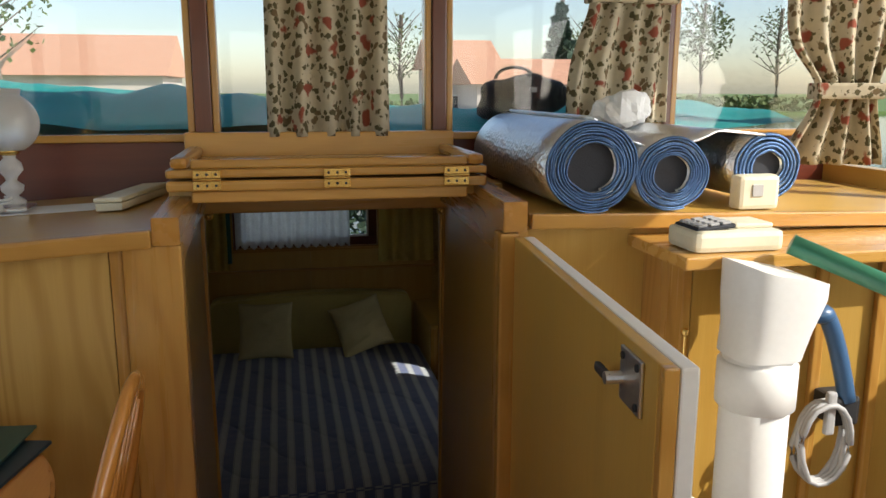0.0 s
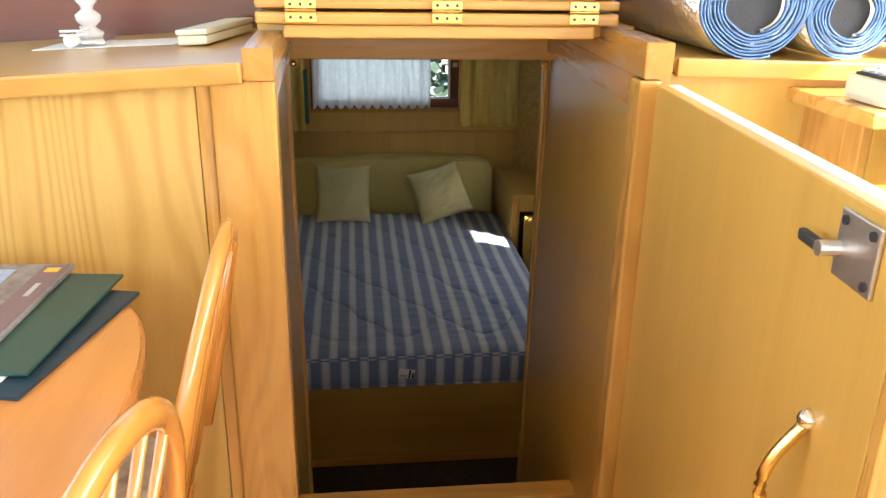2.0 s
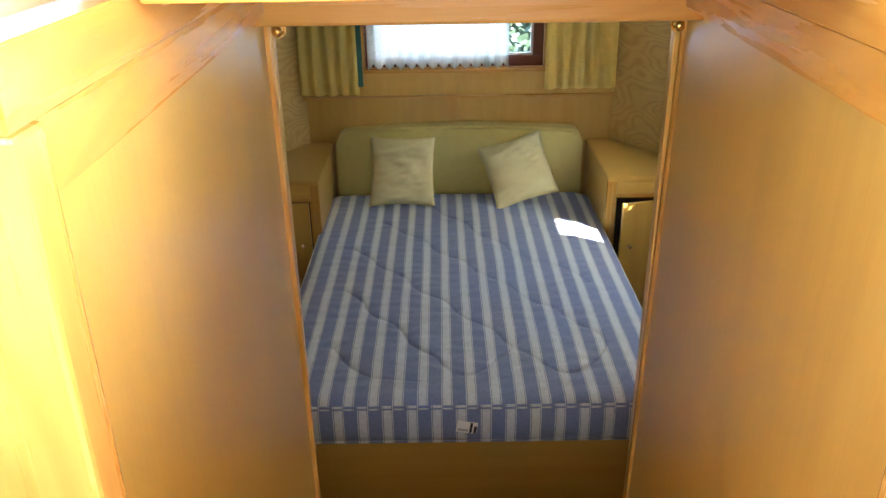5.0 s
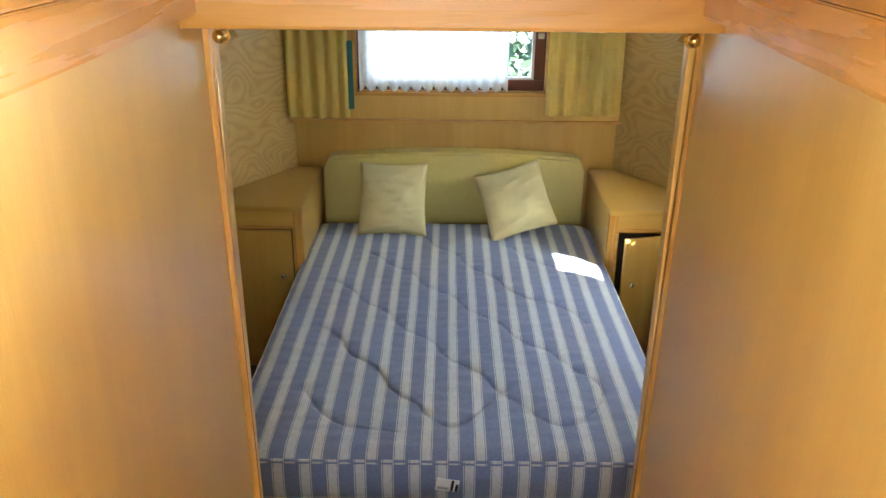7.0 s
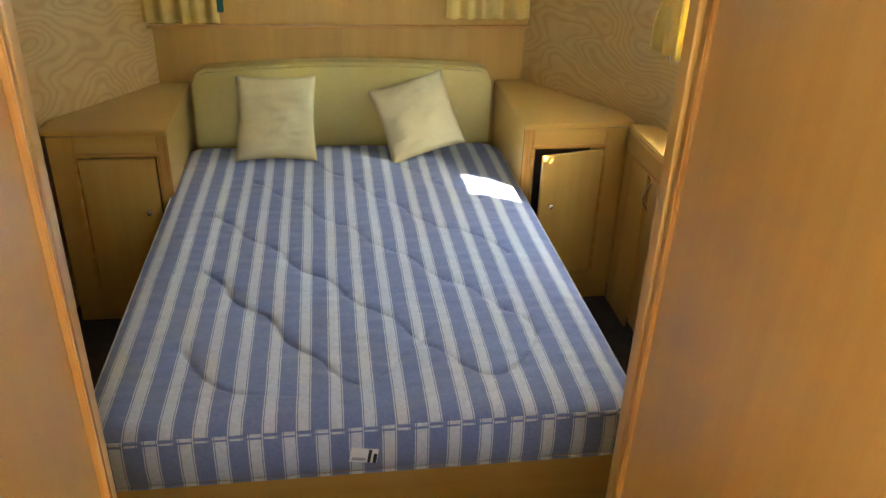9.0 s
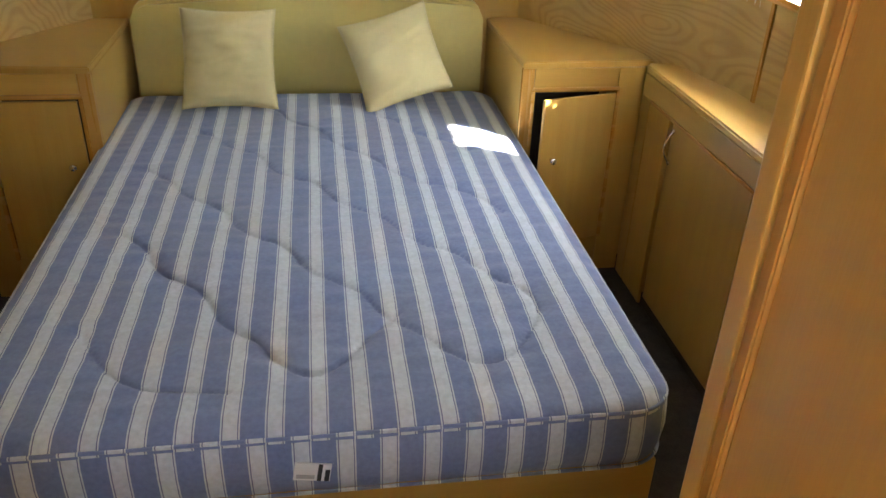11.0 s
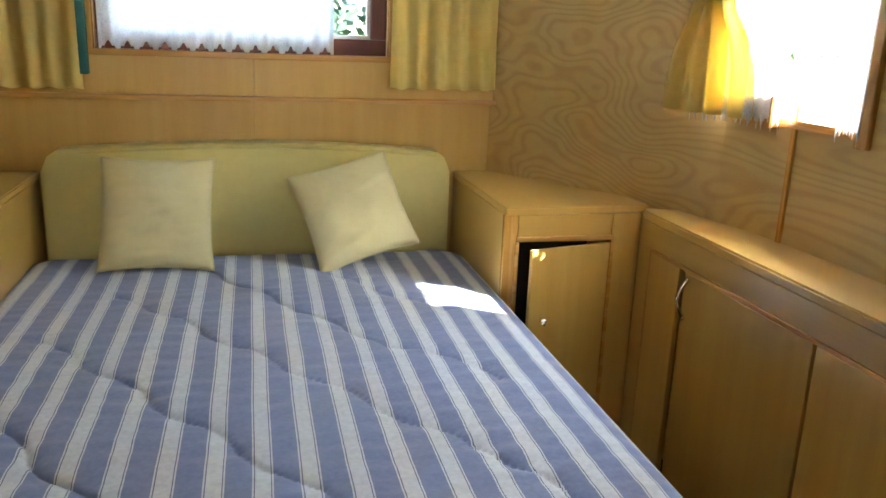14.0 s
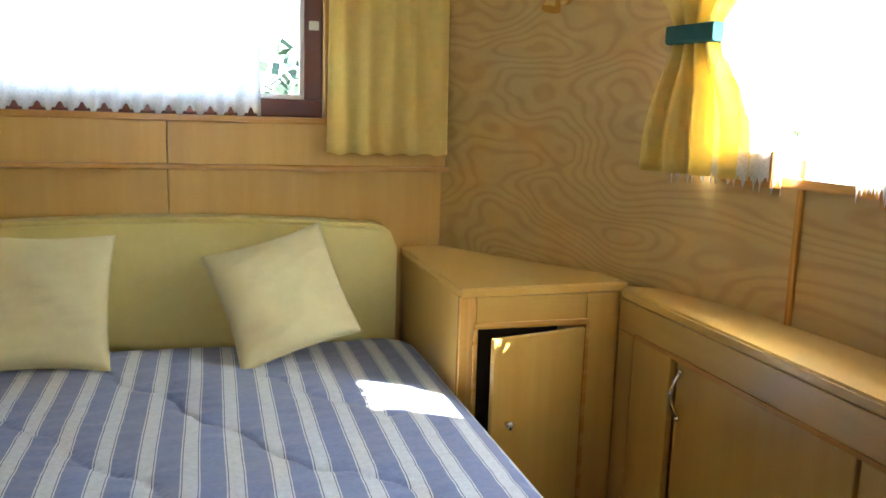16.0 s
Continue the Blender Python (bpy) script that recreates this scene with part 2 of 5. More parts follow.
CHAIRWOOD = wood("lacquered_beech", (0.62, 0.27, 0.055), (0.50, 0.20, 0.035), "z", 0.0, 0.2, 0.8)
TABLEWOOD = wood("lacquered_tabletop", (0.55, 0.235, 0.06), (0.44, 0.17, 0.04), "y", 0.0, 0.22, 0.8)
MAHOGANY = wood("mahogany", (0.16, 0.035, 0.016), (0.085, 0.018, 0.010), "x", 0.0, 0.3, 0.4)
MAHOGANY_Z = wood("mahogany_upright", (0.17, 0.045, 0.018), (0.09, 0.02, 0.011), "z", 0.0, 0.3, 0.4)
CARPET = mat("dark_carpet", (0.05, 0.042, 0.038), 0.95, vary=0.4, scale=30, bump=0.6)
SALOON_FLOOR = wood("floor_boards", (0.32, 0.17, 0.06), (0.2, 0.1, 0.035), "y", 0.2)
CEIL = mat("ceiling_white", (0.78, 0.75, 0.68), 0.6, vary=0.04, scale=3, bump=0.05)
WHITE = mat("white_paint", (0.78, 0.77, 0.72), 0.4, vary=0.04, scale=6, bump=0.05)
PLASTIC = mat("white_plastic", (0.74, 0.74, 0.72), 0.35, vary=0.03, scale=10)
CREAM = mat("cream_plastic", (0.66, 0.62, 0.47), 0.45, vary=0.05, scale=10, bump=0.04)
BLACK = mat("black_rubber", (0.02, 0.02, 0.022), 0.6, vary=0.2, scale=20)
BAGCLOTH = mat("black_nylon", (0.010, 0.010, 0.012), 0.95, vary=0.3, scale=14, bump=0.4)
# near-black for the keypad and for the shade inside the rolls
NEARBLACK = mat("near_black", (0.018, 0.02, 0.028), 0.7, vary=0.3, scale=30, bump=0.2)
FOILEDGE = mat("blue_foil_edge", (0.09, 0.17, 0.34), 0.3, metal=0.7, vary=0.4, scale=60, bump=0.6)
CHROME = mat("chrome", (0.8, 0.8, 0.82), 0.15, metal=1.0, vary=0.04, scale=20)
STEEL = mat("brushed_steel", (0.6, 0.6, 0.6), 0.38, metal=1.0, vary=0.08, scale=20)
BRASS = mat("brass", (0.78, 0.56, 0.2), 0.25, metal=1.0, vary=0.08, scale=20)
TEAL = mat("teal_canvas", (0.01, 0.24, 0.22), 0.75, vary=0.2, scale=4, bump=0.3)
GREEN = mat("green_tube", (0.05, 0.22, 0.13), 0.3, vary=0.08, scale=8)
BLUE = mat("blue_plastic", (0.05, 0.12, 0.24), 0.35, vary=0.08, scale=8)
GREY = mat("grey_cable", (0.42, 0.42, 0.42), 0.5, vary=0.08, scale=8)
PAPER = mat("paper", (0.78, 0.78, 0.76), 0.7, vary=0.04, scale=6)
DKGREEN = mat("dark_green_card", (0.025, 0.075, 0.06), 0.5, vary=0.1, scale=10)
PETROL = mat("petrol_card", (0.01, 0.035, 0.055), 0.5, vary=0.1, scale=10)
COVER = mat("magazine_cover", (0.20, 0.19, 0.20), 0.25, vary=0.5, scale=6)
COVER_BLUE = mat("printed_sky_blue", (0.30, 0.42, 0.60), 0.25, vary=0.3, scale=9)
TOYBLUE = mat("bright_blue", (0.02, 0.16, 0.55), 0.4, vary=0.1, scale=10)
TOYYELLOW = mat("bright_yellow", (0.75, 0.5, 0.05), 0.4, vary=0.1, scale=10)
DARKGREENCLOTH = cloth("green_tieback", (0.035, 0.14, 0.12), 0.1)
PILLOW = cloth("pale_yellow_cotton", (0.60, 0.53, 0.27), 0.0, vary=0.04)
VINYL = mat("yellow_vinyl", (0.60, 0.50, 0.155), 0.5, vary=0.05, scale=4, bump=0.12)
CURTAIN = cloth("yellow_curtain", (0.78, 0.62, 0.19), 0.45, vary=0.06)
TICKING = striped_ticking()
LACE = lace_material()
FLORAL = floral()
FOIL = foil()
CUSHION = cloth("patterned_cushion", (0.55, 0.5, 0.42), 0.0, vary=0.5)
# near-black: the shade inside open gaps, put into the colour
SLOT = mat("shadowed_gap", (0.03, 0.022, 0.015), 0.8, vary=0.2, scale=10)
WATER = mat("lake_water", (0.05, 0.07, 0.05), 0.08, vary=0.2, scale=0.3, bump=0.1)
GRASS = mat("grass", (0.10, 0.17, 0.04), 0.9, vary=0.3, scale=0.6, bump=0.4)
LEAF = mat("leaves", (0.09, 0.13, 0.035), 0.7, vary=0.4, scale=2)
CONIFER = mat("conifer_needles", (0.03, 0.06, 0.035), 0.8, vary=0.4, scale=2)
BARK = mat("bark", (0.16, 0.13, 0.10), 0.9, vary=0.3, scale=6, bump=0.4)
RENDER_WALL = mat("pale_render", (0.55, 0.5, 0.44), 0.8, vary=0.1, scale=1)
ROOF = mat("terracotta_roof", (0.50, 0.27, 0.17), 0.8, vary=0.2, scale=3)
CARRED = mat("red_car_paint", (0.4, 0.03, 0.03), 0.25, coat=0.5, vary=0.05)
CARBLUE = mat("blue_car_paint", (0.04, 0.09, 0.3), 0.25, coat=0.5, vary=0.05)
DARKGLASS = mat("dark_glass", (0.03, 0.035, 0.04), 0.08, vary=0.05)
GLASS = bpy.data.materials.new("clear_glass")
GLASS.use_nodes = True
_n, _l = GLASS.node_tree.nodes, GLASS.node_tree.links
_n.remove(_n["Principled BSDF"])
_t, _g, _m, _f = (_n.new("ShaderNodeBsdf" + k) if k in ("Transparent", "Glossy") else _n.new("ShaderNode" + k) for k in ("Transparent", "Glossy", "MixShader", "Fresnel"))
_g.inputs["Roughness"].default_value = 0.02
_l.new(_f.outputs[0], _m.inputs[0]), _l.new(_t.outputs[0], _m.inputs[1]), _l.new(_g.outputs[0], _m.inputs[2]), _l.new(_m.outputs[0], _n["Material Output"].inputs[0])
FROST = mat("frosted_glass", (0.85, 0.85, 0.85), 0.35, transmission=0.5, vary=0.03, scale=30)


# ---- mesh helpers ----
PLACE = {}


def part(name, bm, material, parent=None, label="", smooth=False):
    """Links a bmesh made in world metres as one mesh object, with its origin in its middle."""
    vs = [v.co for v in bm.verts]
    lo = Vector([min(v[i] for v in vs) for i in range(3)])
    hi = Vector([max(v[i] for v in vs) for i in range(3)])
    mid = (lo + hi) / 2
    bmesh.ops.translate(bm, vec=-mid, verts=bm.verts)
    me = bpy.data.meshes.new(name)
    bm.to_mesh(me)
    bm.free()
    me.materials.append(material)
    if smooth:
        me.polygons.foreach_set("use_smooth", [True] * len(me.polygons))
    ob = new(name, me)
    PLACE[ob] = mid
    ob.location = mid
    if parent is not None:
        ob.parent = parent
        ob.location = mid - PLACE[parent]
    if label:
        tagged(ob, label)
    return ob


def thing(name, at, label, category, group="", kind=""):
    """An empty at a thing's base, that holds its parts."""
    e = new(name)
    e.location = at
    e.empty_display_size = 0.05
    PLACE[e] = Vector(at)
    return tagged(e, label, category, group, kind)


def solo(name, bm, material, label, category, group="", kind="", smooth=False):
    return tagged(part(name, bm, material, None, "", smooth), label, category, group, kind)


def box(lo, hi, bevel=0.003, bm=None, turn=None):
    """A box between two corners, its edges rounded; turn: a matrix applied to it."""
    own = bmesh.new()
    bmesh.ops.create_cube(own, size=1)
    size = [max(abs(h - l), 1e-4) for l, h in zip(lo, hi)]
    bmesh.ops.scale(own, vec=size, verts=own.verts)
    if bevel:
        bmesh.ops.bevel(own, geom=own.edges[:], offset=min(bevel, min(size) * 0.45), segments=2, affect="EDGES", profile=0.6)
    bmesh.ops.translate(own, vec=[(l + h) / 2 for l, h in zip(lo, hi)], verts=own.verts)
    if turn is not None:
        bmesh.ops.transform(own, matrix=turn, verts=own.verts)
    if bm is None:
        return own
    return join(bm, own)


def join(bm, own):
    me = bpy.data.meshes.new("temp")
    own.to_mesh(me)
    own.free()
    bm.from_mesh(me)
    bpy.data.meshes.remove(me)
    return bm


def about(m, x, y, z=0):
    """The matrix m, turned about the point (x, y, z)."""
    return Matrix.Translation((x, y, z)) @ m @ Matrix.Translation((-x, -y, -z))


def spin(deg, axis="Z"):
    return Matrix.Rotation(radians(deg), 4, axis)


def rod(p, q, r, r2=None, n=12, bm=None):
    own = bmesh.new()
    p, q = Vector(p), Vector(q)
    d = q - p
    bmesh.ops.create_cone(own, cap_ends=True, segments=n, radius1=r, radius2=r if r2 is None else r2, depth=d.length)
    m = Matrix.Translation((p + q) / 2) @ d.to_track_quat("Z", "Y").to_matrix().to_4x4()
    bmesh.ops.transform(own, matrix=m, verts=own.verts)
    return own if bm is None else join(bm, own)


def ball(c, r, squash=(1, 1, 1), n=16, bm=None):
    own = bmesh.new()
    bmesh.ops.create_uvsphere(own, u_segments=n, v_segments=max(6, n // 2), radius=r)
    bmesh.ops.scale(own, vec=squash, verts=own.verts)
    bmesh.ops.translate(own, vec=c, verts=own.verts)
    return own if bm is None else join(bm, own)


def tube(points, r, n=10, bm=None, flat=1.0):
    """A tube along points; flat squeezes it upright."""
    own = bmesh.new()
    pts = [Vector(p) for p in points]
    rings = []
    for i, p in enumerate(pts):
        d = (pts[min(i + 1, len(pts) - 1)] - pts[max(i - 1, 0)]).normalized()
        side = d.cross(Vector((0, 0, 1)))
        side = side.normalized() if side.length > 1e-3 else Vector((1, 0, 0))
        up = side.cross(d)
        rings.append([own.verts.new(p + side * r * math.cos(2 * math.pi * k / n) + up * r * flat * math.sin(2 * math.pi * k / n)) for k in range(n)])
    for a, b in zip(rings, rings[1:]):
        for k in range(n):
            own.faces.new((a[k], a[(k + 1) % n], b[(k + 1) % n], b[k]))
    own.faces.new(rings[0][::-1]), own.faces.new(rings[-1])
    bmesh.ops.recalc_face_normals(own, faces=own.faces)
    return own if bm is None else join(bm, own)


def lathe(profile, c, n=24, bm=None):
    """A turned body: (radius, height) pairs about the upright through c."""
    own = bmesh.new()
    rings = [[own.verts.new((c[0] + r * math.cos(2 * math.pi * k / n), c[1] + r * math.sin(2 * math.pi * k / n), c[2] + h)) for k in range(n)] for r, h in profile]
    for a, b in zip(rings, rings[1:]):
        for k in range(n):
            own.faces.new((a[k], a[(k + 1) % n], b[(k + 1) % n], b[k]))
    own.faces.new(rings[0][::-1]), own.faces.new(rings[-1])
    bmesh.ops.recalc_face_normals(own, faces=own.faces)
    return own if bm is None else join(bm, own)


def prism(outline, z0, z1, bevel=0.003):
    """An upright prism over an outline of (x, y)."""
    bm = bmesh.new()
    f = bm.faces.new([bm.verts.new((x, y, z0)) for x, y in outline])
    up = bmesh.ops.extrude_face_region(bm, geom=[f])
    bmesh.ops.translate(bm, vec=(0, 0, z1 - z0), verts=[v for v in up["geom"] if isinstance(v, bmesh.types.BMVert)])
    bmesh.ops.recalc_face_normals(bm, faces=bm.faces)
    if bevel:
        bmesh.ops.bevel(bm, geom=bm.edges[:], offset=bevel, segments=2, affect="EDGES")
    return bm


def sheet(fn, nu, nv):
    """A grid over u, v in 0..1."""
    bm = bmesh.new()
    g = [[bm.verts.new(fn(i / nu, j / nv)) for i in range(nu + 1)] for j in range(nv + 1)]
    for j in range(nv):
        for i in range(nu):
            bm.faces.new((g[j][i], g[j][i + 1], g[j + 1][i + 1], g[j + 1][i]))
    return bm


def thicken(ob, t):
    md = ob.modifiers.new("thickness", "SOLIDIFY")
    md.thickness, md.offset = t, 0
    return ob


# ---- structure ----
FLOOR, LOW, DECK = 0.35, -0.57, 1.48


def structure(name, bm, material, label, smooth=False, category="structure"):
    return solo(name, bm, material, label, category, kind="structure", smooth=smooth)


structure("floor_saloon", box((-1.15, -1.9, FLOOR - 0.04), (1.95, 1.9, FLOOR)), SALOON_FLOOR, "brown wooden boards of the saloon floor")
structure("floor_cabin", box((-1.0, 2.3, LOW - 0.04), (1.95, 5.6, LOW)), CARPET, "dark carpet on the sleeping cabin's floor")
steps = thing("companion_steps", (0.4, 2.1, LOW), "wooden steps down from the saloon to the cabin", "steps", kind="structure")
part("tread", box((0.04, 1.90, 0.0), (0.80, 2.17, 0.04), 0.006), SOLID_X, steps)
part("tread", box((0.04, 2.15, -0.30), (0.80, 2.42, -0.26), 0.006), SOLID_X, steps)
part("riser", box((0.05, 1.88, 0.04), (0.79, 1.90, FLOOR - 0.02), 0.002), VENEER_X, steps)
part("riser", box((0.05, 2.15, -0.26), (0.79, 2.165, 0.0), 0.002), VENEER_X, steps)
part("riser", box((0.05, 2.40, LOW), (0.79, 2.415, -0.30), 0.002), VENEER_X, steps)
part("nosing", box((0.05, 1.86, FLOOR), (0.79, 1.92, FLOOR + 0.012), 0.005), SOLID_X, steps)


def plank_wall(p, q, z0, z1, thick=0.03, bm=None):
    """An upright panel from (x, y) p to q; its thickness lies to the left of the way from p to q."""
    p, q = Vector((*p, 0)), Vector((*q, 0))
    d = (q - p).normalized()
    s = Vector((-d.y, d.x, 0)) * thick
    own = prism([(a.x, a.y) for a in (p, q, q + s, p + s)], z0, z1, 0.002)
    return own if bm is None else join(bm, own)


# sides of the companionway
left_side = thing("wall_companionway_west", (0.05, 2.1, LOW), "pale ash-veneered side of the companionway", "wall", kind="structure")
part("panel", plank_wall((0.062, 1.63), (0.032, 2.64), LOW, 1.375), VENEER, left_side)
part("trim", plank_wall((0.076, 1.632), (0.047, 2.60), 1.372, 1.432, 0.04), SOLID_Y, left_side, "orange-brown lacquered ash rail")
part("trim", plank_wall((0.088, 1.58), (0.058, 2.60), 1.435, DECK + 0.008, 0.05), SOLID_Y, left_side, "orange-brown lacquered ash cap rail")
part("edging", plank_wall((0.042, 2.640), (0.041, 2.655), LOW, 1.375, 0.035), SOLID_Z, left_side)
right_side = thing("wall_companionway_east", (0.77, 2.1, LOW), "ash-veneered side of the companionway", "wall", kind="structure")
part("panel", plank_wall((0.790, 2.64), (0.738, 1.63), LOW, 1.375), VENEER, right_side)
part("trim", plank_wall((0.773, 2.60), (0.725, 1.638), 1.375, 1.435, 0.04), SOLID_Y, right_side, "orange-brown lacquered ash rail")
part("trim", plank_wall((0.762, 2.60), (0.714, 1.58), 1.438, DECK + 0.02, 0.05), SOLID_Y, right_side, "orange-brown lacquered ash cap rail")
part("edging", plank_wall((0.783, 2.655), (0.784, 2.640), LOW, 1.375, 0.035), SOLID_Z, right_side)


def flare(side, lean):
    """Leans a companionway side outwards towards its aft end."""
    for ob in side.children:
        if ob.name.split(".")[0] in ("panel", "edging"):
            at = PLACE[ob]
            for v in ob.data.vertices:
                v.co.x += lean * min(max(v.co.y + at.y - 1.63, 0), 1.03) * max(v.co.z + at.z - 0.45, -0.3)


flare(left_side, -0.014)
flare(right_side, 0.022)

# saloon's aft panelling below the counters, which fall away to the sides with the deck's camber
def sloped(bm, z, slope):
    """Cuts the top of an upright panel to a line that falls towards the boat's side."""
    for v in bm.verts:
        if v.co.z > 1.3:
            v.co.z = z + slope * (v.co.x - 0.05)
    return bm


WEST_CAMBER, EAST_CAMBER = about(spin(-3.6, "Y"), 0.05, 0, 1.466), about(spin(1.2, "Y"), 0.775, 0, 1.472)
lp = thing("wall_saloon_aft_west", (-0.5, 1.6, FLOOR), "honey-coloured figured ash panelling below the counter", "wall", kind="structure")
part("panel", sloped(box((-1.1, 1.60, FLOOR), (-0.0445, 1.625, 1.43), 0.002), 1.432, 0.063), VENEER_FIG, lp)
part("stile", box((-0.043, 1.597, FLOOR), (-0.0195, 1.625, 1.43), 0.003), SOLID_Z, lp)
part("post", box((-0.018, 1.585, FLOOR), (0.088, 1.628, 1.434), 0.005), SOLID_Z, lp, "solid ash door post with upright grain")
rp = thing("wall_saloon_aft_east", (1.3, 1.6, FLOOR), "honey-coloured ash panelling below the counter", "wall", kind="structure")
part("post", box((0.708, 1.580, FLOOR), (0.748, 1.634, 1.436), 0.005), SOLID_Z, rp, "solid ash door post with upright grain")
part("stile", box((0.750, 1.60, FLOOR), (0.774, 1.64, 1.44), 0.003), SOLID_Z, rp)
part("panel", sloped(box((0.775, 1.62, FLOOR), (1.95, 1.645, 1.44), 0.002), 1.458, -0.021), VENEER, rp)

west_counter = thing("counter_west", (-0.5, 1.9, DECK), "glossy ash counter top below the windows", "counter", kind="structure")
part("top", box((-1.1, 1.585, 1.438), (0.05, 2.27, 1.463), 0.003, turn=WEST_CAMBER), VENEER_X, west_counter)
part("lipping", box((-1.1, 1.567, 1.433), (0.036, 1.584, 1.468), 0.005, turn=WEST_CAMBER), SOLID_X, west_counter)
east_counter = thing("counter_east", (1.3, 1.9, DECK), "glossy ash counter top with rolls on it", "counter", kind="structure")
part("top", box((0.775, 1.60, 1.447), (1.95, 2.27, 1.471), 0.003, turn=EAST_CAMBER), VENEER_X, east_counter)
part("lipping", box((0.775, 1.582, 1.442), (1.95, 1.599, 1.474), 0.004, turn=EAST_CAMBER), SOLID_X, east_counter)

# saloon's window wall and the rest of the wheelhouse
aft = thing("wall_saloon_windows", (0.4, 2.3, DECK), "mahogany window wall with ash trims", "wall", kind="structure")
part("band", box((-1.1, 2.275, 1.38), (0.03, 2.32, 1.585), 0.003), MAHOGANY, aft, "dark mahogany board")
part("band", box((0.76, 2.275, 1.43), (1.95, 2.32, 1.585), 0.003), MAHOGANY, aft, "dark mahogany board")
part("sill", box((-1.1, 2.26, 1.585), (1.95, 2.33, 1.605), 0.004), SOLID_X, aft, "orange-brown ash sill")
part("lintel", box((-1.1, 2.26, 2.13), (1.95, 2.33, 2.38), 0.004), MAHOGANY, aft)
for x0, x1 in ((0.060, 0.104), (0.695, 0.735), (1.388, 1.41)):
    part("post", box((x0, 2.255, 1.60), (x1, 2.325, 2.14), 0.004), MAHOGANY_Z, aft)
    part("trim", box((x0 - 0.019, 2.262, 1.606), (x0 - 0.001, 2.318, 2.129), 0.004), SOLID_Z, aft, "ash window trim")
    part("trim", box((x1 + 0.001, 2.262, 1.606), (x1 + 0.019, 2.318, 2.129), 0.004), SOLID_Z, aft, "ash window trim")
for i, (x0, x1) in enumerate(((-1.1, 0.04), (0.124, 0.675), (0.756, 1.368), (1.43, 1.95)), 1):
    g = structure("window_%d" % i, box((x0, 2.288, 1.606), (x1, 2.294, 2.129), 0), GLASS, "clear glass pane of the wheelhouse", category="window")
    g.visible_shadow = False
structure("ceiling_saloon", box((-1.15, -1.95, 2.38), (2.0, 2.34, 2.43)), CEIL, "off-white wheelhouse ceiling")
for name, x0, x1 in (("wall_saloon_west", -1.15, -1.10), ("wall_saloon_east", 1.95, 2.0)):
    w = thing(name, (x0, 0, FLOOR), "ash-panelled wheelhouse side with a long window", "wall", kind="structure")
    part("panel", box((x0, -1.95, FLOOR), (x1, 2.34, 1.50)), VENEER_Y, w)
    part("lintel", box((x0, -1.95, 2.30), (x1, 2.34, 2.38)), MAHOGANY, w)
    for y in (-1.95, -0.75, 0.55, 1.72, 2.26):
        part("post", box((x0, y, 1.50), (x1, y + 0.07, 2.30)), MAHOGANY_Z, w)
front = thing("wall_saloon_front", (0.4, -1.95, FLOOR), "wheelhouse front with wide windows", "wall", kind="structure")
part("panel", box((-1.1, -1.95, FLOOR), (1.95, -1.9, 1.45)), VENEER_X, front)
part("lintel", box((-1.1, -1.95, 2.16), (1.95, -1.9, 2.38)), MAHOGANY, front)
for x in (-0.15, 0.9):
    part("post", box((x, -1.95, 1.45), (x + 0.07, -1.9, 2.16)), MAHOGANY_Z, front)

# sleeping cabin
CX = 0.45
SIDE = [(1.79, 2.62), (1.79, 3.6), (1.79, 4.10), (1.79, 4.16), (1.785, 4.30), (1.772, 4.46), (1.745, 4.62), (1.70, 4.78), (1.645, 4.90), (1.55, 5.06), (1.43, 5.24), (1.285, 5.46)]
W0, W1, WZ0, WZ1 = 4.14, 4.62, 0.568, 1.22


def side_wall(mirror, opening):
    """The cabin's side, which bends inwards aft, with a window through it."""
    pts = []
    for a, b in zip(SIDE, SIDE[1:]):
        for k in range(4):
            pts.append((a[0] + (b[0] - a[0]) * k / 4, a[1] + (b[1] - a[1]) * k / 4))
    pts.append(SIDE[-1])
    bm = bmesh.new()

    def strip(chain, z0, z1):
        for (x, y), (u, v) in zip(chain, chain[1:]):
            corner = [(x, y, z0), (u, v, z0), (u, v, z1), (x, y, z1), (x + 0.05, y, z0), (u + 0.05, v, z0), (u + 0.05, v, z1), (x + 0.05, y, z1)]
            vs = [bm.verts.new((2 * CX - c[0] if mirror else c[0], c[1], c[2])) for c in corner]
            for f in ((0, 1, 2, 3), (7, 6, 5, 4), (3, 2, 6, 7), (0, 4, 5, 1)):
                bm.faces.new([vs[i] for i in f])

    if opening:
        i0 = min(range(len(pts)), key=lambda i: abs(pts[i][1] - W0))
        i1 = min(range(len(pts)), key=lambda i: abs(pts[i][1] - W1))
        strip(pts[:i0 + 1], LOW, 1.44), strip(pts[i1:], LOW, 1.44)
        strip(pts[i0:i1 + 1], LOW, WZ0), strip(pts[i0:i1 + 1], WZ1, 1.44)
    else:
        strip(pts, LOW, 1.44)
    bmesh.ops.remove_doubles(bm, verts=bm.verts, dist=1e-5)
    jambs = []
    if opening:
        for i in (i0, i1):
            x, y = pts[i]
            jambs.append([v for z in (WZ0, WZ1) for dx in (0, 0.05) for v in bm.verts if (v.co - Vector((x + dx, y, z))).length < 1e-4])
        for a, b, c, d in jambs:
            bm.faces.new((a, b, d, c))
    bmesh.ops.recalc_face_normals(bm, faces=bm.faces)
    return bm


def smooth_by_angle(ob):
    ob.data.polygons.foreach_set("use_smooth", [True] * len(ob.data.polygons))
    ob.data.set_sharp_from_angle(angle=radians(30))
    return ob


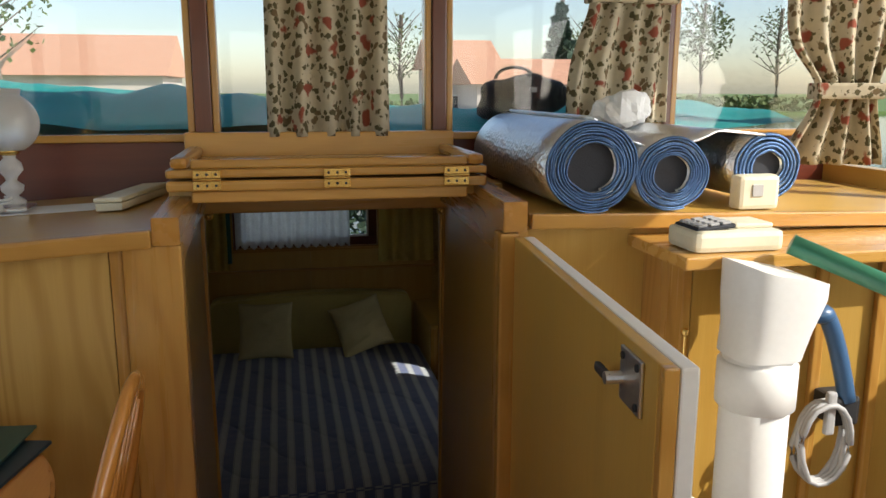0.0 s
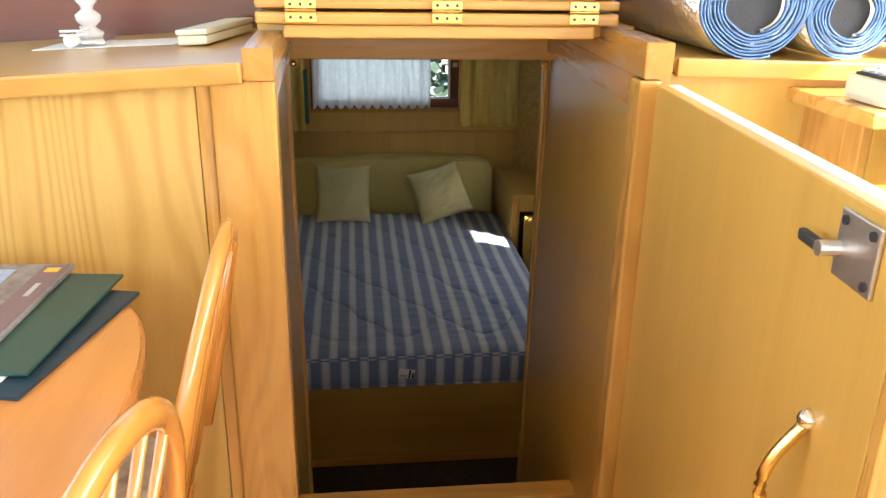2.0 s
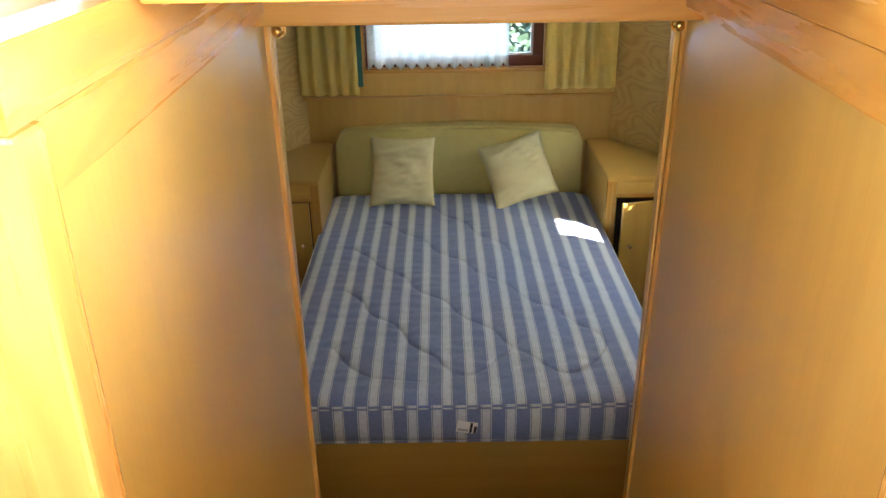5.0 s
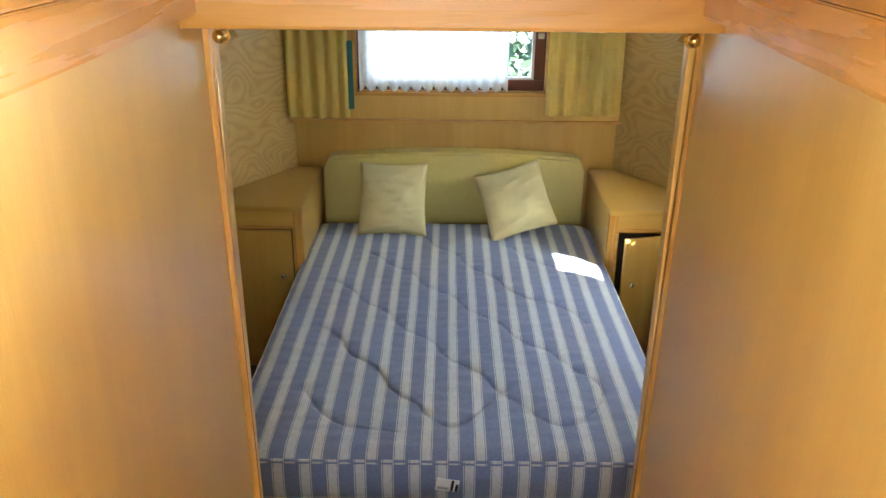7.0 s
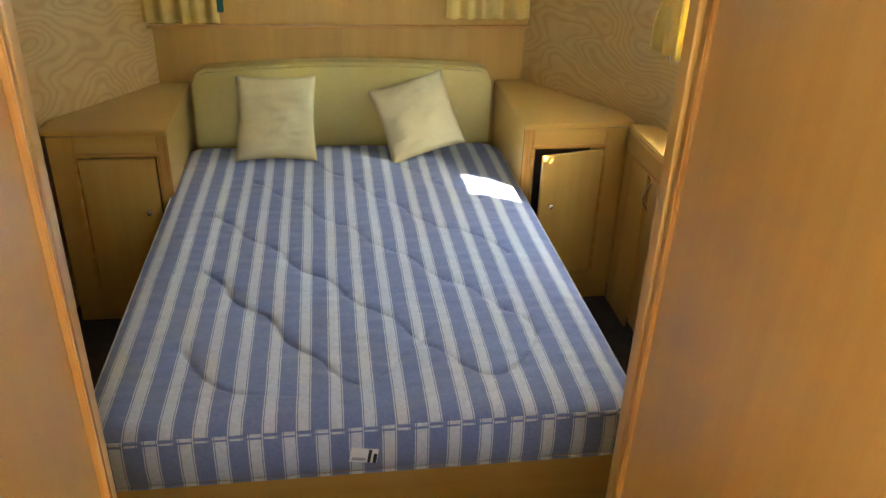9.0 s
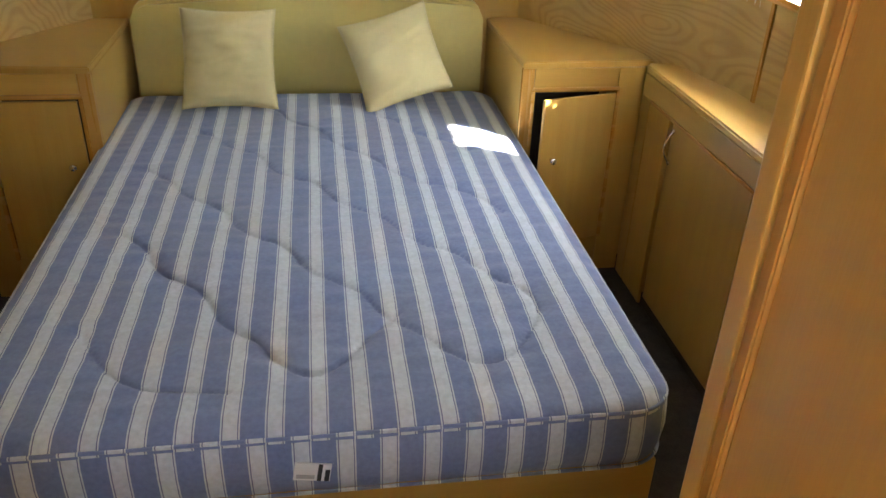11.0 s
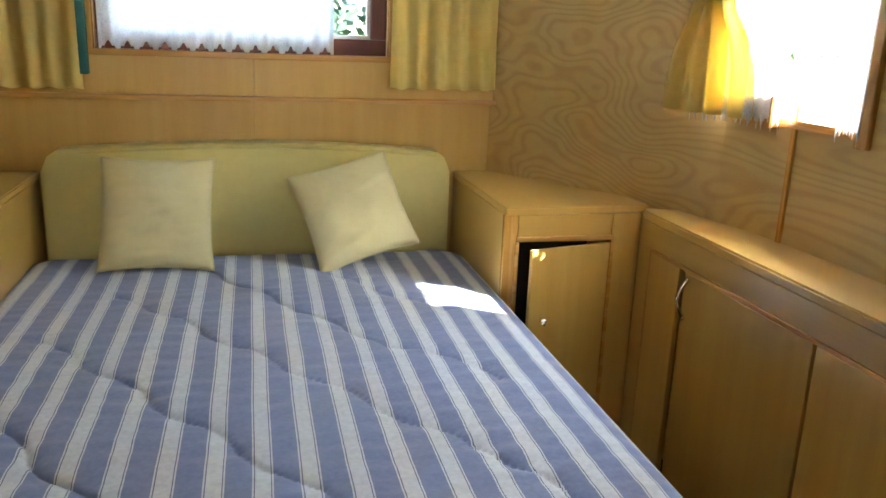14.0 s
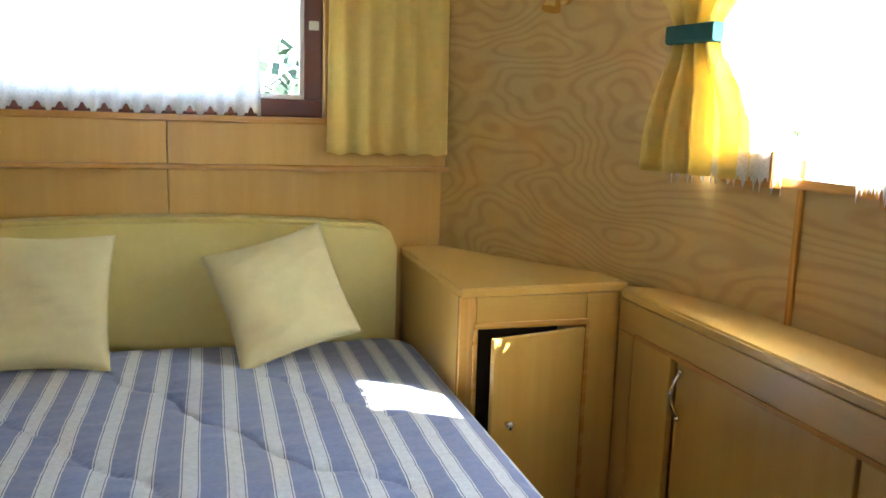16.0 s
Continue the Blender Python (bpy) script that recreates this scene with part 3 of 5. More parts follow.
east = smooth_by_angle(structure("wall_cabin_east", side_wall(False, True), VENEER_WAVE, "wavy-grained oak veneer on the cabin side"))
smooth_by_angle(structure("wall_cabin_west", side_wall(True, False), VENEER_WAVE, "wavy-grained oak veneer on the cabin side"))
structure("trim_east", box((1.774, 4.355, 0.25), (1.788, 4.373, 0.62), 0.003), SOLID_Z, "thin upright batten on the veneer")

back = thing("wall_cabin_aft", (CX, 5.45, LOW), "ash-veneered cabin end wall with a window", "wall", kind="structure")
AX0, AX1, AZ0, AZ1 = -0.06, 0.905, 0.67, 1.2
for x0, x1 in ((-0.42, 0.443), (0.446, 1.32)):
    part("panel", box((x0, 5.452, LOW), (x1, 5.48, 0.508), 0.002), VENEER, back)
    part("panel", box((x0, 5.44, 0.525), (x1, 5.48, AZ0 - 0.02), 0.002), VENEER, back)
part("panel", box((-0.42, 5.44, AZ0 - 0.02), (AX0 - 0.02, 5.48, 1.44), 0.002), VENEER, back)
part("panel", box((AX1 + 0.02, 5.44, AZ0 - 0.02), (1.32, 5.48, 1.44), 0.002), VENEER, back)
part("panel", box((AX0 - 0.02, 5.44, AZ1 + 0.02), (AX1 + 0.02, 5.48, 1.44), 0.002), VENEER, back)
# added behind the panel seam to stop sun leaking through
part("backing", box((-0.42, 5.482, LOW), (1.32, 5.50, AZ0 - 0.022), 0), VENEER, back)
part("rail", box((-0.42, 5.425, 0.508), (1.31, 5.47, 0.525), 0.005), SOLID_X, back, "slim lacquered ash rail")
part("reveal", box((AX0 - 0.02, 5.425, AZ0 - 0.02), (AX1 + 0.02, 5.53, AZ0), 0.003), SOLID_X, back)
part("reveal", box((AX0 - 0.02, 5.425, AZ1), (AX1 + 0.02, 5.53, AZ1 + 0.02), 0.003), SOLID_X, back)
part("reveal", box((AX0 - 0.02, 5.425, AZ0), (AX0, 5.53, AZ1), 0.003), SOLID_Z, back)
part("reveal", box((AX1, 5.425, AZ0), (AX1 + 0.02, 5.53, AZ1), 0.003), SOLID_Z, back)


def framed_window(name, x0, x1, z0, z1, y, label):
    w = thing(name, ((x0 + x1) / 2, y, z0), label, "window", kind="structure")
    for n, lo, hi, m in (("frame", (x0, y, z0), (x1, y + 0.04, z0 + 0.055), MAHOGANY), ("frame", (x0, y, z1 - 0.05), (x1, y + 0.04, z1), MAHOGANY),
                         ("frame", (x0, y, z0 + 0.055), (x0 + 0.055, y + 0.04, z1 - 0.05), MAHOGANY_Z), ("frame", (x1 - 0.055, y, z0 + 0.055), (x1, y + 0.04, z1 - 0.05), MAHOGANY_Z)):
        part(n, box(lo, hi, 0.006), m, w)
    a, b, c, d = x0 + 0.055, x1 - 0.055, z0 + 0.055, z1 - 0.05
    for lo, hi in (((a, y + 0.012, c), (b, y + 0.03, c + 0.014)), ((a, y + 0.012, d - 0.014), (b, y + 0.03, d)),
                   ((a, y + 0.012, c + 0.014), (a + 0.014, y + 0.03, d - 0.014)), ((b - 0.014, y + 0.012, c + 0.014), (b, y + 0.03, d - 0.014))):
        part("bead", box(lo, hi, 0.003), WHITE, w, "white glazing bead")
    g = part("pane", box((a, y + 0.020, c), (b, y + 0.024, d), 0), GLASS, w)
    g.visible_shadow = False
    part("catch", box((x1 - 0.042, y - 0.012, 0.935), (x1 - 0.012, y, 0.962), 0.003), CREAM, w, "small cream plastic catch")
    return w


framed_window("window_5", AX0, AX1, AZ0, AZ1, 5.485, "dark mahogany-framed cabin window with white beads")

# side window of the cabin: frame in the bent wall
sw = thing("window_6", (1.8, 4.4, WZ0), "ash-framed side window of the cabin", "window", kind="structure")
part("frame", box((1.775, W0 - 0.03, WZ0 - 0.03), (1.83, W0 + 0.012, WZ1 + 0.03), 0.005), SOLID_Z, sw)
part("frame", box((1.77, W0 + 0.012, WZ0 - 0.012), (1.84, 4.60, WZ0 + 0.012), 0.004), SOLID_Y, sw)
part("frame", box((1.77, W0 + 0.012, WZ1 - 0.012), (1.84, 4.60, WZ1 + 0.012), 0.004), SOLID_Y, sw)

# added behind the lace to stop sun leaking under its hem
part("sill_board", box((1.742, 4.42, 0.552), (1.80, 4.60, 0.635), 0.004), SOLID_Y, sw)

structure("ceiling_cabin", box((-1.0, 2.50, 1.44), (1.9, 5.54, 1.47)), CEIL, "off-white cabin ceiling")
structure("header_beam", box((0.02, 2.52, 1.352), (0.84, 2.66, 1.474), 0.006), SOLID_X, "ash beam over the cabin doorway", category="beam")
bulk = thing("wall_cabin_forward", (CX, 2.65, LOW), "ash bulkhead at the cabin's forward end", "wall", kind="structure")
part("panel", box((-0.95, 2.662, LOW), (0.03, 2.69, 1.44)), VENEER, bulk)
part("panel", box((0.795, 2.662, LOW), (1.85, 2.69, 1.44)), VENEER, bulk)
structure("roof_cabin", box((-1.15, 2.34, 1.475), (2.0, 5.6, 1.52)), WHITE, "white cabin roof outside", category="roof")

# folding hatch over the companionway
hatch = thing("folding_hatch", (0.39, 1.86, 1.49), "hinged ash companionway hatch, folded back", "hatch")
part("rail", box((0.085, 1.842, 1.478), (0.70, 1.90, 1.503), 0.004), SOLID_X, hatch)
part("lower_leaf", box((0.035, 1.825, 1.505), (0.742, 2.20, 1.528), 0.005), SOLID_X, hatch)
up = part("upper_leaf", box((0.035, 1.825, 1.534), (0.742, 2.20, 1.552), 0.005), SOLID_X, hatch)
part("edge_bar", box((0.085, 1.845, 1.552), (0.70, 1.87, 1.572), 0.005), SOLID_X, hatch)
for x in (0.043, 0.700):
    part("edge_bar", box((x, 1.835, 1.552), (x + 0.038, 2.20, 1.578), 0.012), SOLID_Y, hatch)
part("back_board", box((0.035, 2.205, 1.49), (0.745, 2.24, 1.612), 0.005), SOLID_X, hatch)
for x in (0.092, 0.370, 0.640):
    h = part("hinge", box((x, 1.818, 1.509), (x + 0.058, 1.8255, 1.5275), 0.001), BRASS, hatch, "brass hinge")
    part("hinge_leaf", box((x, 1.818, 1.5345), (x + 0.058, 1.8255, 1.551), 0.001), BRASS, h)
    part("knuckle", rod((x, 1.820, 1.531), (x + 0.058, 1.820, 1.531), 0.0035), BRASS, h)
    for k in (0.010, 0.029, 0.048):
        part("screw", rod((x + k, 1.8165, 1.5185), (x + k, 1.819, 1.5185), 0.003, n=8), BLACK, h)
        part("screw", rod((x + k, 1.8165, 1.5425), (x + k, 1.819, 1.5425), 0.003, n=8), BLACK, h)
structure("ceiling_companionway", box((0.03, 1.90, 1.478), (0.80, 2.53, 1.50), 0.002), VENEER_Y, "ash underside of the hatch runners")

# ---- cabin things ----
BX0, BX1, BY0, BY1 = -0.272, 1.155, 3.325, 5.33
bed = thing("bed_base", (0.44, 4.3, LOW), "ash-veneered box base under the striped mattress", "bed base")
part("front_panel", box((BX0 + 0.02, BY0 + 0.015, LOW), (BX1 - 0.02, BY0 + 0.035, -0.168), 0.003), VENEER_X, bed)
part("side_panel", box((BX0 + 0.02, BY0 + 0.036, LOW), (BX0 + 0.04, BY1, -0.168), 0.003), VENEER_Y, bed)
part("side_panel", box((BX1 - 0.04, BY0 + 0.036, LOW), (BX1 - 0.02, BY1, -0.168), 0.003), VENEER_Y, bed)
part("plinth", box((BX0 + 0.03, BY0 + 0.005, LOW), (BX1 - 0.03, BY0 + 0.014, LOW + 0.035), 0.003), SOLID_X, bed)
part("platform", box((BX0 + 0.04, BY0 + 0.036, -0.19), (BX1 - 0.04, BY1, -0.168), 0.002), VENEER_Y, bed)


def quilting():
    """Serpentine stitch lines: slanting wavy runs joined by round turns, as points on the mattress."""
    def run(p, q, n=80, amp=0.014):
        d = Vector((q[0] - p[0], q[1] - p[1]))
        side = Vector((-d.y, d.x)).normalized()
        out = []
        for i in range(n + 1):
            s = i / n
            w = amp * math.sin(s * d.length * 21) * min(1, 6 * s, 6 * (1 - s))
            out.append((p[0] + d.x * s + side.x * w, p[1] + d.y * s + side.y * w))
        return out

    def turn(p, via, q, n=24):
        return [((1 - s) ** 2 * p[0] + 2 * s * (1 - s) * via[0] + s * s * q[0], (1 - s) ** 2 * p[1] + 2 * s * (1 - s) * via[1] + s * s * q[1]) for s in [i / n for i in range(n + 1)]]

    pts = run((-0.07, 4.57), (0.70, 3.565)) + turn((0.70, 3.565), (0.80, 3.41), (0.915, 3.61)) + turn((0.915, 3.61), (0.975, 3.70), (0.935, 3.775), 12) + run((0.935, 3.775), (0.06, 4.89))
    pts += run((-0.065, 4.137), (0.345, 3.555)) + turn((0.345, 3.555), (0.44, 3.41), (0.54, 3.61))
    pts += run((0.54, 3.61), (0.62, 3.70), 12, 0) + turn((-0.067, 3.678), (0.02, 3.49), (0.12, 3.475)) + run((0.12, 3.475), (0.26, 3.45), 12, 0)
    pts += run((0.24, 5.19), (0.75, 4.425)) + turn((0.75, 4.425), (0.90, 4.38), (0.975, 4.20)) + run((0.68, 5.02), (0.96, 4.665), 40)
    return np.array(pts)


def mattress_mesh():
    stitch = quilting()
    nx, ny = 250, 350
    xs, ys = np.linspace(BX0, BX1, nx + 1), np.linspace(BY0, BY1, ny + 1)
    bm = bmesh.new()
    X, Y = np.meshgrid(xs, ys)
    d = np.full(X.shape, 9.0)
    for px, py in stitch:
        d = np.minimum(d, (X - px) ** 2 + (Y - py) ** 2)
    d = np.sqrt(d)
    edge = np.minimum(np.minimum(X - BX0, BX1 - X), np.minimum(Y - BY0, BY1 - Y))
    Z = -0.011 * np.exp(-(d / 0.0055) ** 2) - 0.006 * np.exp(-(d / 0.028) ** 2) - 0.020 * np.exp(-edge / 0.022) + 0.004
    for j in range(ny + 1):
        for i in range(nx + 1):
            p = Vector((X[j, i] * 9, Y[j, i] * 26, 0))
            Z[j, i] += (0.0030 + 0.0050 * math.exp(-d[j, i] / 0.03)) * noise.noise(p) + 0.003 * noise.noise(Vector((X[j, i] * 5, Y[j, i] * 5, 3)))

    def bow(x, y):
        """Rounded corners in plan."""
        r = 0.095
        cx = min(max(x, BX0 + r), BX1 - r)
        cy = min(max(y, BY0 + r), BY1 - r)
        v = Vector((x - cx, y - cy))
        m = max(abs(v.x), abs(v.y))
        return (x, y) if m == 0 else (cx + v.x * m / v.length, cy + v.y * m / v.length)

    g = [[bm.verts.new((*bow(X[j, i], Y[j, i]), Z[j, i])) for i in range(nx + 1)] for j in range(ny + 1)]
    for j in range(ny):
        for i in range(nx):
            bm.faces.new((g[j][i], g[j][i + 1], g[j + 1][i + 1], g[j + 1][i]))
    rim = [g[0][i] for i in range(nx + 1)] + [g[j][nx] for j in range(1, ny + 1)] + [g[ny][i] for i in range(nx - 1, -1, -1)] + [g[j][0] for j in range(ny - 1, 0, -1)]
    path = [v.co.copy() for v in rim]
    mid = Vector(((BX0 + BX1) / 2, (BY0 + BY1) / 2, 0))
    last = rim
    for z, out in ((-0.025, 0.002), (-0.05, 0.007), (-0.09, 0.010), (-0.13, 0.007), (-0.155, 0.0), (-0.165, -0.012)):
        ring = []
        for k, p in enumerate(path):
            t = (path[(k + 1) % len(path)] - path[k - 1])
            nrm = Vector((t.y, -t.x, 0)).normalized()
            w = 0.003 * noise.noise(Vector((p.x * 14, p.y * 14, z * 20)))
            ring.append(bm.verts.new((p.x + nrm.x * (out + w), p.y + nrm.y * (out + w), z)))
        for k in range(len(rim)):
            bm.faces.new((last[k], ring[k], ring[(k + 1) % len(rim)], last[(k + 1) % len(rim)]))
        last = ring
    bm.faces.new(last[::-1])
    bmesh.ops.recalc_face_normals(bm, faces=bm.faces)
    return bm, path


mbm, rim_path = mattress_mesh()
mattress = solo("mattress", mbm, TICKING, "quilted mattress in blue-grey and cream stripes on its base", "mattress", smooth=True)
loop = rim_path[::3]
part("piping", tube([(p.x, p.y, -0.018) for p in loop] + [(loop[0].x, loop[0].y, -0.018)], 0.0045, 6), TICKING, mattress)
low = [(p.x + (0.003 if p.x > 0.44 else -0.003), p.y - (0.004 if p.y < 3.6 else 0), -0.158) for p in loop]
part("piping", tube(low + [low[0]], 0.004, 6), TICKING, mattress)
tag = part("sewn_label", box((0.385, BY0 - 0.016, -0.115), (0.455, BY0 - 0.012, -0.072), 0.001, turn=about(spin(9, "Y"), 0.42, BY0, -0.09)), PAPER, mattress, "white sewn-on label with dark print")
part("print", box((0.43, BY0 - 0.0185, -0.112), (0.438, BY0 - 0.0162, -0.072), 0, turn=about(spin(9, "Y"), 0.42, BY0, -0.09)), BLACK, tag)
part("print", box((0.444, BY0 - 0.0185, -0.112), (0.453, BY0 - 0.0162, -0.085), 0, turn=about(spin(9, "Y"), 0.42, BY0, -0.09)), BLACK, tag)
part("print", box((0.39, BY0 - 0.0185, -0.108), (0.425, BY0 - 0.0162, -0.100), 0, turn=about(spin(9, "Y"), 0.42, BY0, -0.09)), GREY, tag)


def headboard_mesh():
    n = 60
    x0, x1, top = -0.236, 1.126, 0.345
    r = 0.07
    out = [(x0, -0.02)]
    for i in range(n + 1):
        s = i / n
        x = x0 + (x1 - x0) * s
        z = top + 0.030 * math.sin(math.pi * s)
        e = min(x - x0, x1 - x)
        if e < r:
            z -= r - math.sqrt(max(r * r - (r - e) ** 2, 0))
        out.append((x, z))
    out.append((x1, -0.02))
    bm = bmesh.new()
    f = bm.faces.new([bm.verts.new((x, 5.345, z)) for x, z in out])
    ex = bmesh.ops.extrude_face_region(bm, geom=[f])
    bmesh.ops.translate(bm, vec=(0, 0.10, 0), verts=[v for v in ex["geom"] if isinstance(v, bmesh.types.BMVert)])
    bmesh.ops.recalc_face_normals(bm, faces=bm.faces)
    bmesh.ops.bevel(bm, geom=[e for e in bm.edges if all(abs(v.co.y - 5.345) < 1e-4 for v in e.verts)], offset=0.016, segments=4, affect="EDGES")
    return bm


hb = solo("headboard", headboard_mesh(), VINYL, "padded pale yellow headboard with a gently arched top", "headboard", smooth=False)
arch = [(-0.232 + 1.354 * i / 40, 5.352, 0.340 + 0.030 * math.sin(math.pi * i / 40)) for i in range(3, 38)]
part("piping", tube(arch, 0.004, 8), VINYL, hb, "piped upper edge", True)


def pillow(w, h, thick, m, label, seed):
    def side(sgn):
        def f(u, v):
            a, b = 2 * u - 1, 2 * v - 1
            pinch_x, pinch_y = 1 - 0.075 * (1 - b * b), 1 - 0.075 * (1 - a * a)
            t = max((1 - a ** 2) * (1 - b ** 2), 0) ** 0.42
            fold = 0.004 * noise.noise(Vector((a * 3 + seed, b * 7, seed))) + 0.020 * t * noise.noise(Vector((a * 1.6, b * 2.2 + seed, 4))) + 0.012 * max(0, noise.noise(Vector((a * 1.2 + b + seed, b * 5.5 - a * 1.5, 8)))) ** 0.7
            return m @ Vector((a * w / 2 * pinch_x, sgn * (thick * t + fold * t), b * h / 2 * pinch_y))
        return f
    bm = sheet(side(-1), 44, 44)
    join(bm, sheet(side(1), 44, 44))
    bmesh.ops.remove_doubles(bm, verts=bm.verts, dist=1e-4)
    bmesh.ops.recalc_face_normals(bm, faces=bm.faces)
    ob = solo("throw_pillow", bm, PILLOW, label, "pillow", "pillows on the bed", smooth=True)
    edge = [m @ Vector((a * w / 2 * (1 - 0.075 * (1 - b * b)), 0, b * h / 2 * (1 - 0.075 * (1 - a * a))))
            for a, b in [(-1 + i / 6, -1) for i in range(12)] + [(1, -1 + i / 6) for i in range(12)] + [(1 - i / 6, 1) for i in range(12)] + [(-1, 1 - i / 6) for i in range(13)]]
    part("seam", tube(edge, 0.0028, 6), PILLOW, ob)
    return ob


pillow(0.348, 0.372, 0.066, Matrix.Translation((0.135, 5.185, 0.175)) @ spin(-27, "X") @ spin(1, "Y"), "pale yellow cushion leaning upright on the headboard", 1.0)
pillow(0.348, 0.348, 0.066, Matrix.Translation((0.755, 5.165, 0.18)) @ spin(-30, "X") @ spin(-17, "Y"), "pale yellow cushion tipped on one corner against the headboard", 5.0)


def bedside(mirror):
    """A wedge-shaped bedside cupboard between bed and bent cabin side."""
    def X(x):
        return 2 * CX - x if mirror else x

    def q(pts):
        p = [(X(x), y) for x, y in pts]
        return p[::-1] if mirror else p

    def b(x0, y0, z0, x1, y1, z1, bev=0.003, turn=None):
        return box((min(X(x0), X(x1)), y0, z0), (max(X(x0), X(x1)), y1, z1), bev, turn=turn)

    label = "closed ash bedside cupboard beside the bed" if mirror else "ash bedside cupboard with its door ajar"
    c = thing("bedside_cabinet", (X(1.35), 5.0, LOW), label, "cabinet", "bedside cabinets")
    part("top", prism(q([(1.155, 4.775), (1.63, 4.80), (1.615, 4.93), (1.29, 5.43), (1.155, 5.43)]), 0.245, 0.268, 0.004), VENEER_X, c)
    part("side_panel", b(1.157, 4.80, LOW, 1.172, 5.43, 0.244), VENEER, c)
    part("stile", b(1.157, 4.785, LOW, 1.20, 4.81, 0.244), SOLID_Z, c)
    part("stile", b(1.505, 4.785, LOW, 1.60, 4.81, 0.244), VENEER, c)
    part("rail", b(1.201, 4.785, 0.172, 1.504, 4.81, 0.244), VENEER_X, c)
    part("rail", b(1.201, 4.785, LOW, 1.504, 4.81, -0.42), VENEER_X, c)
    for lo, hi in (((1.195, 0.162), (1.512, 0.178)), ((1.500, -0.42), (1.514, 0.162)), ((1.193, -0.42), (1.205, 0.162))):
        part("moulding", b(lo[0], 4.777, lo[1], hi[0], 4.786, hi[1], 0.003), SOLID_X, c)
    # near-black sheet stands in for the shade behind the door
    part("shade_sheet", b(1.20, 4.95, -0.42, 1.50, 4.96, 0.17, 0), SLOT, c)
    hinge = (X(1.497), 4.788)
    swing = 0 if mirror else 14
    turn = about(spin(swing), *hinge)
    d = part("door", b(1.212, 4.776, -0.415, 1.497, 4.792, 0.155, 0.004, turn), VENEER, c)
    k = lathe([(0.004, 0), (0.006, 0.004), (0.005, 0.012), (0.012, 0.018), (0.013, 0.024), (0.008, 0.03), (0.001, 0.031)], (0, 0, 0), 16)
    bmesh.ops.transform(k, matrix=turn @ Matrix.Translation((X(1.255), 4.776, -0.065)) @ spin(90, "X"), verts=k.verts)
    part("knob", k, CHROME, d, "small chrome knob", smooth=True)
    for z in (0.08, -0.34):
        part("hinge", rod((*hinge, z), (*hinge, z + 0.04), 0.005, n=8), BRASS, d)


bedside(False)
bedside(True)

# long locker along the cabin side
lk = thing("side_locker", (1.68, 3.9, LOW), "long ash side locker with flush doors beside the bed", "locker")
part("top", prism([(1.575, 2.695), (1.785, 2.695), (1.785, 4.28), (1.77, 4.46), (1.70, 4.77), (1.60, 4.80), (1.585, 4.77)], 0.232, 0.258, 0.006), VENEER_Y, lk)
part("front_rail", box((1.585, 2.695, 0.150), (1.602, 4.775, 0.231), 0.003), VENEER_Y, lk)
part("stile", box((1.585, 4.70, LOW), (1.602, 4.775, 0.149), 0.003), VENEER, lk)
part("stile", box((1.585, 4.526, LOW), (1.602, 4.697, 0.149), 0.003), VENEER, lk)
# near-black sheet stands in for shade in the gap between stile and door
part("shade_sheet", box((1.66, 2.75, LOW), (1.668, 4.60, 0.149), 0), SLOT, lk)
for y0, y1 in ((3.955, 4.490), (3.46, 3.945), (2.72, 3.45)):
    d = part("door", box((1.583, y0, LOW + 0.05), (1.602, y1, 0.147), 0.004), VENEER, lk)
    if y0 == 3.955:
        pull = [(1.583 - 0.026 * math.sin(math.pi * i / 14), 4.475, 0.125 - 0.11 * i / 14) for i in range(15)]
        hd = part("handle", tube(pull, 0.005, 8), CHROME, d, "bowed chrome pull handle", smooth=True)
        for z in (0.125, 0.015):
            part("foot", ball((1.582, 4.475, z), 0.008, n=10), CHROME, hd, smooth=True)
part("bead", box((1.580, 2.70, 0.146), (1.5845, 4.69, 0.158), 0.002), SOLID_Y, lk)
# plinth given the same gap-shade colour as the sheet behind the doors
part("plinth", box((1.595, 2.695, LOW), (1.605, 4.70, LOW + 0.048), 0.002), SLOT, lk)
lk.location.x += 0.012


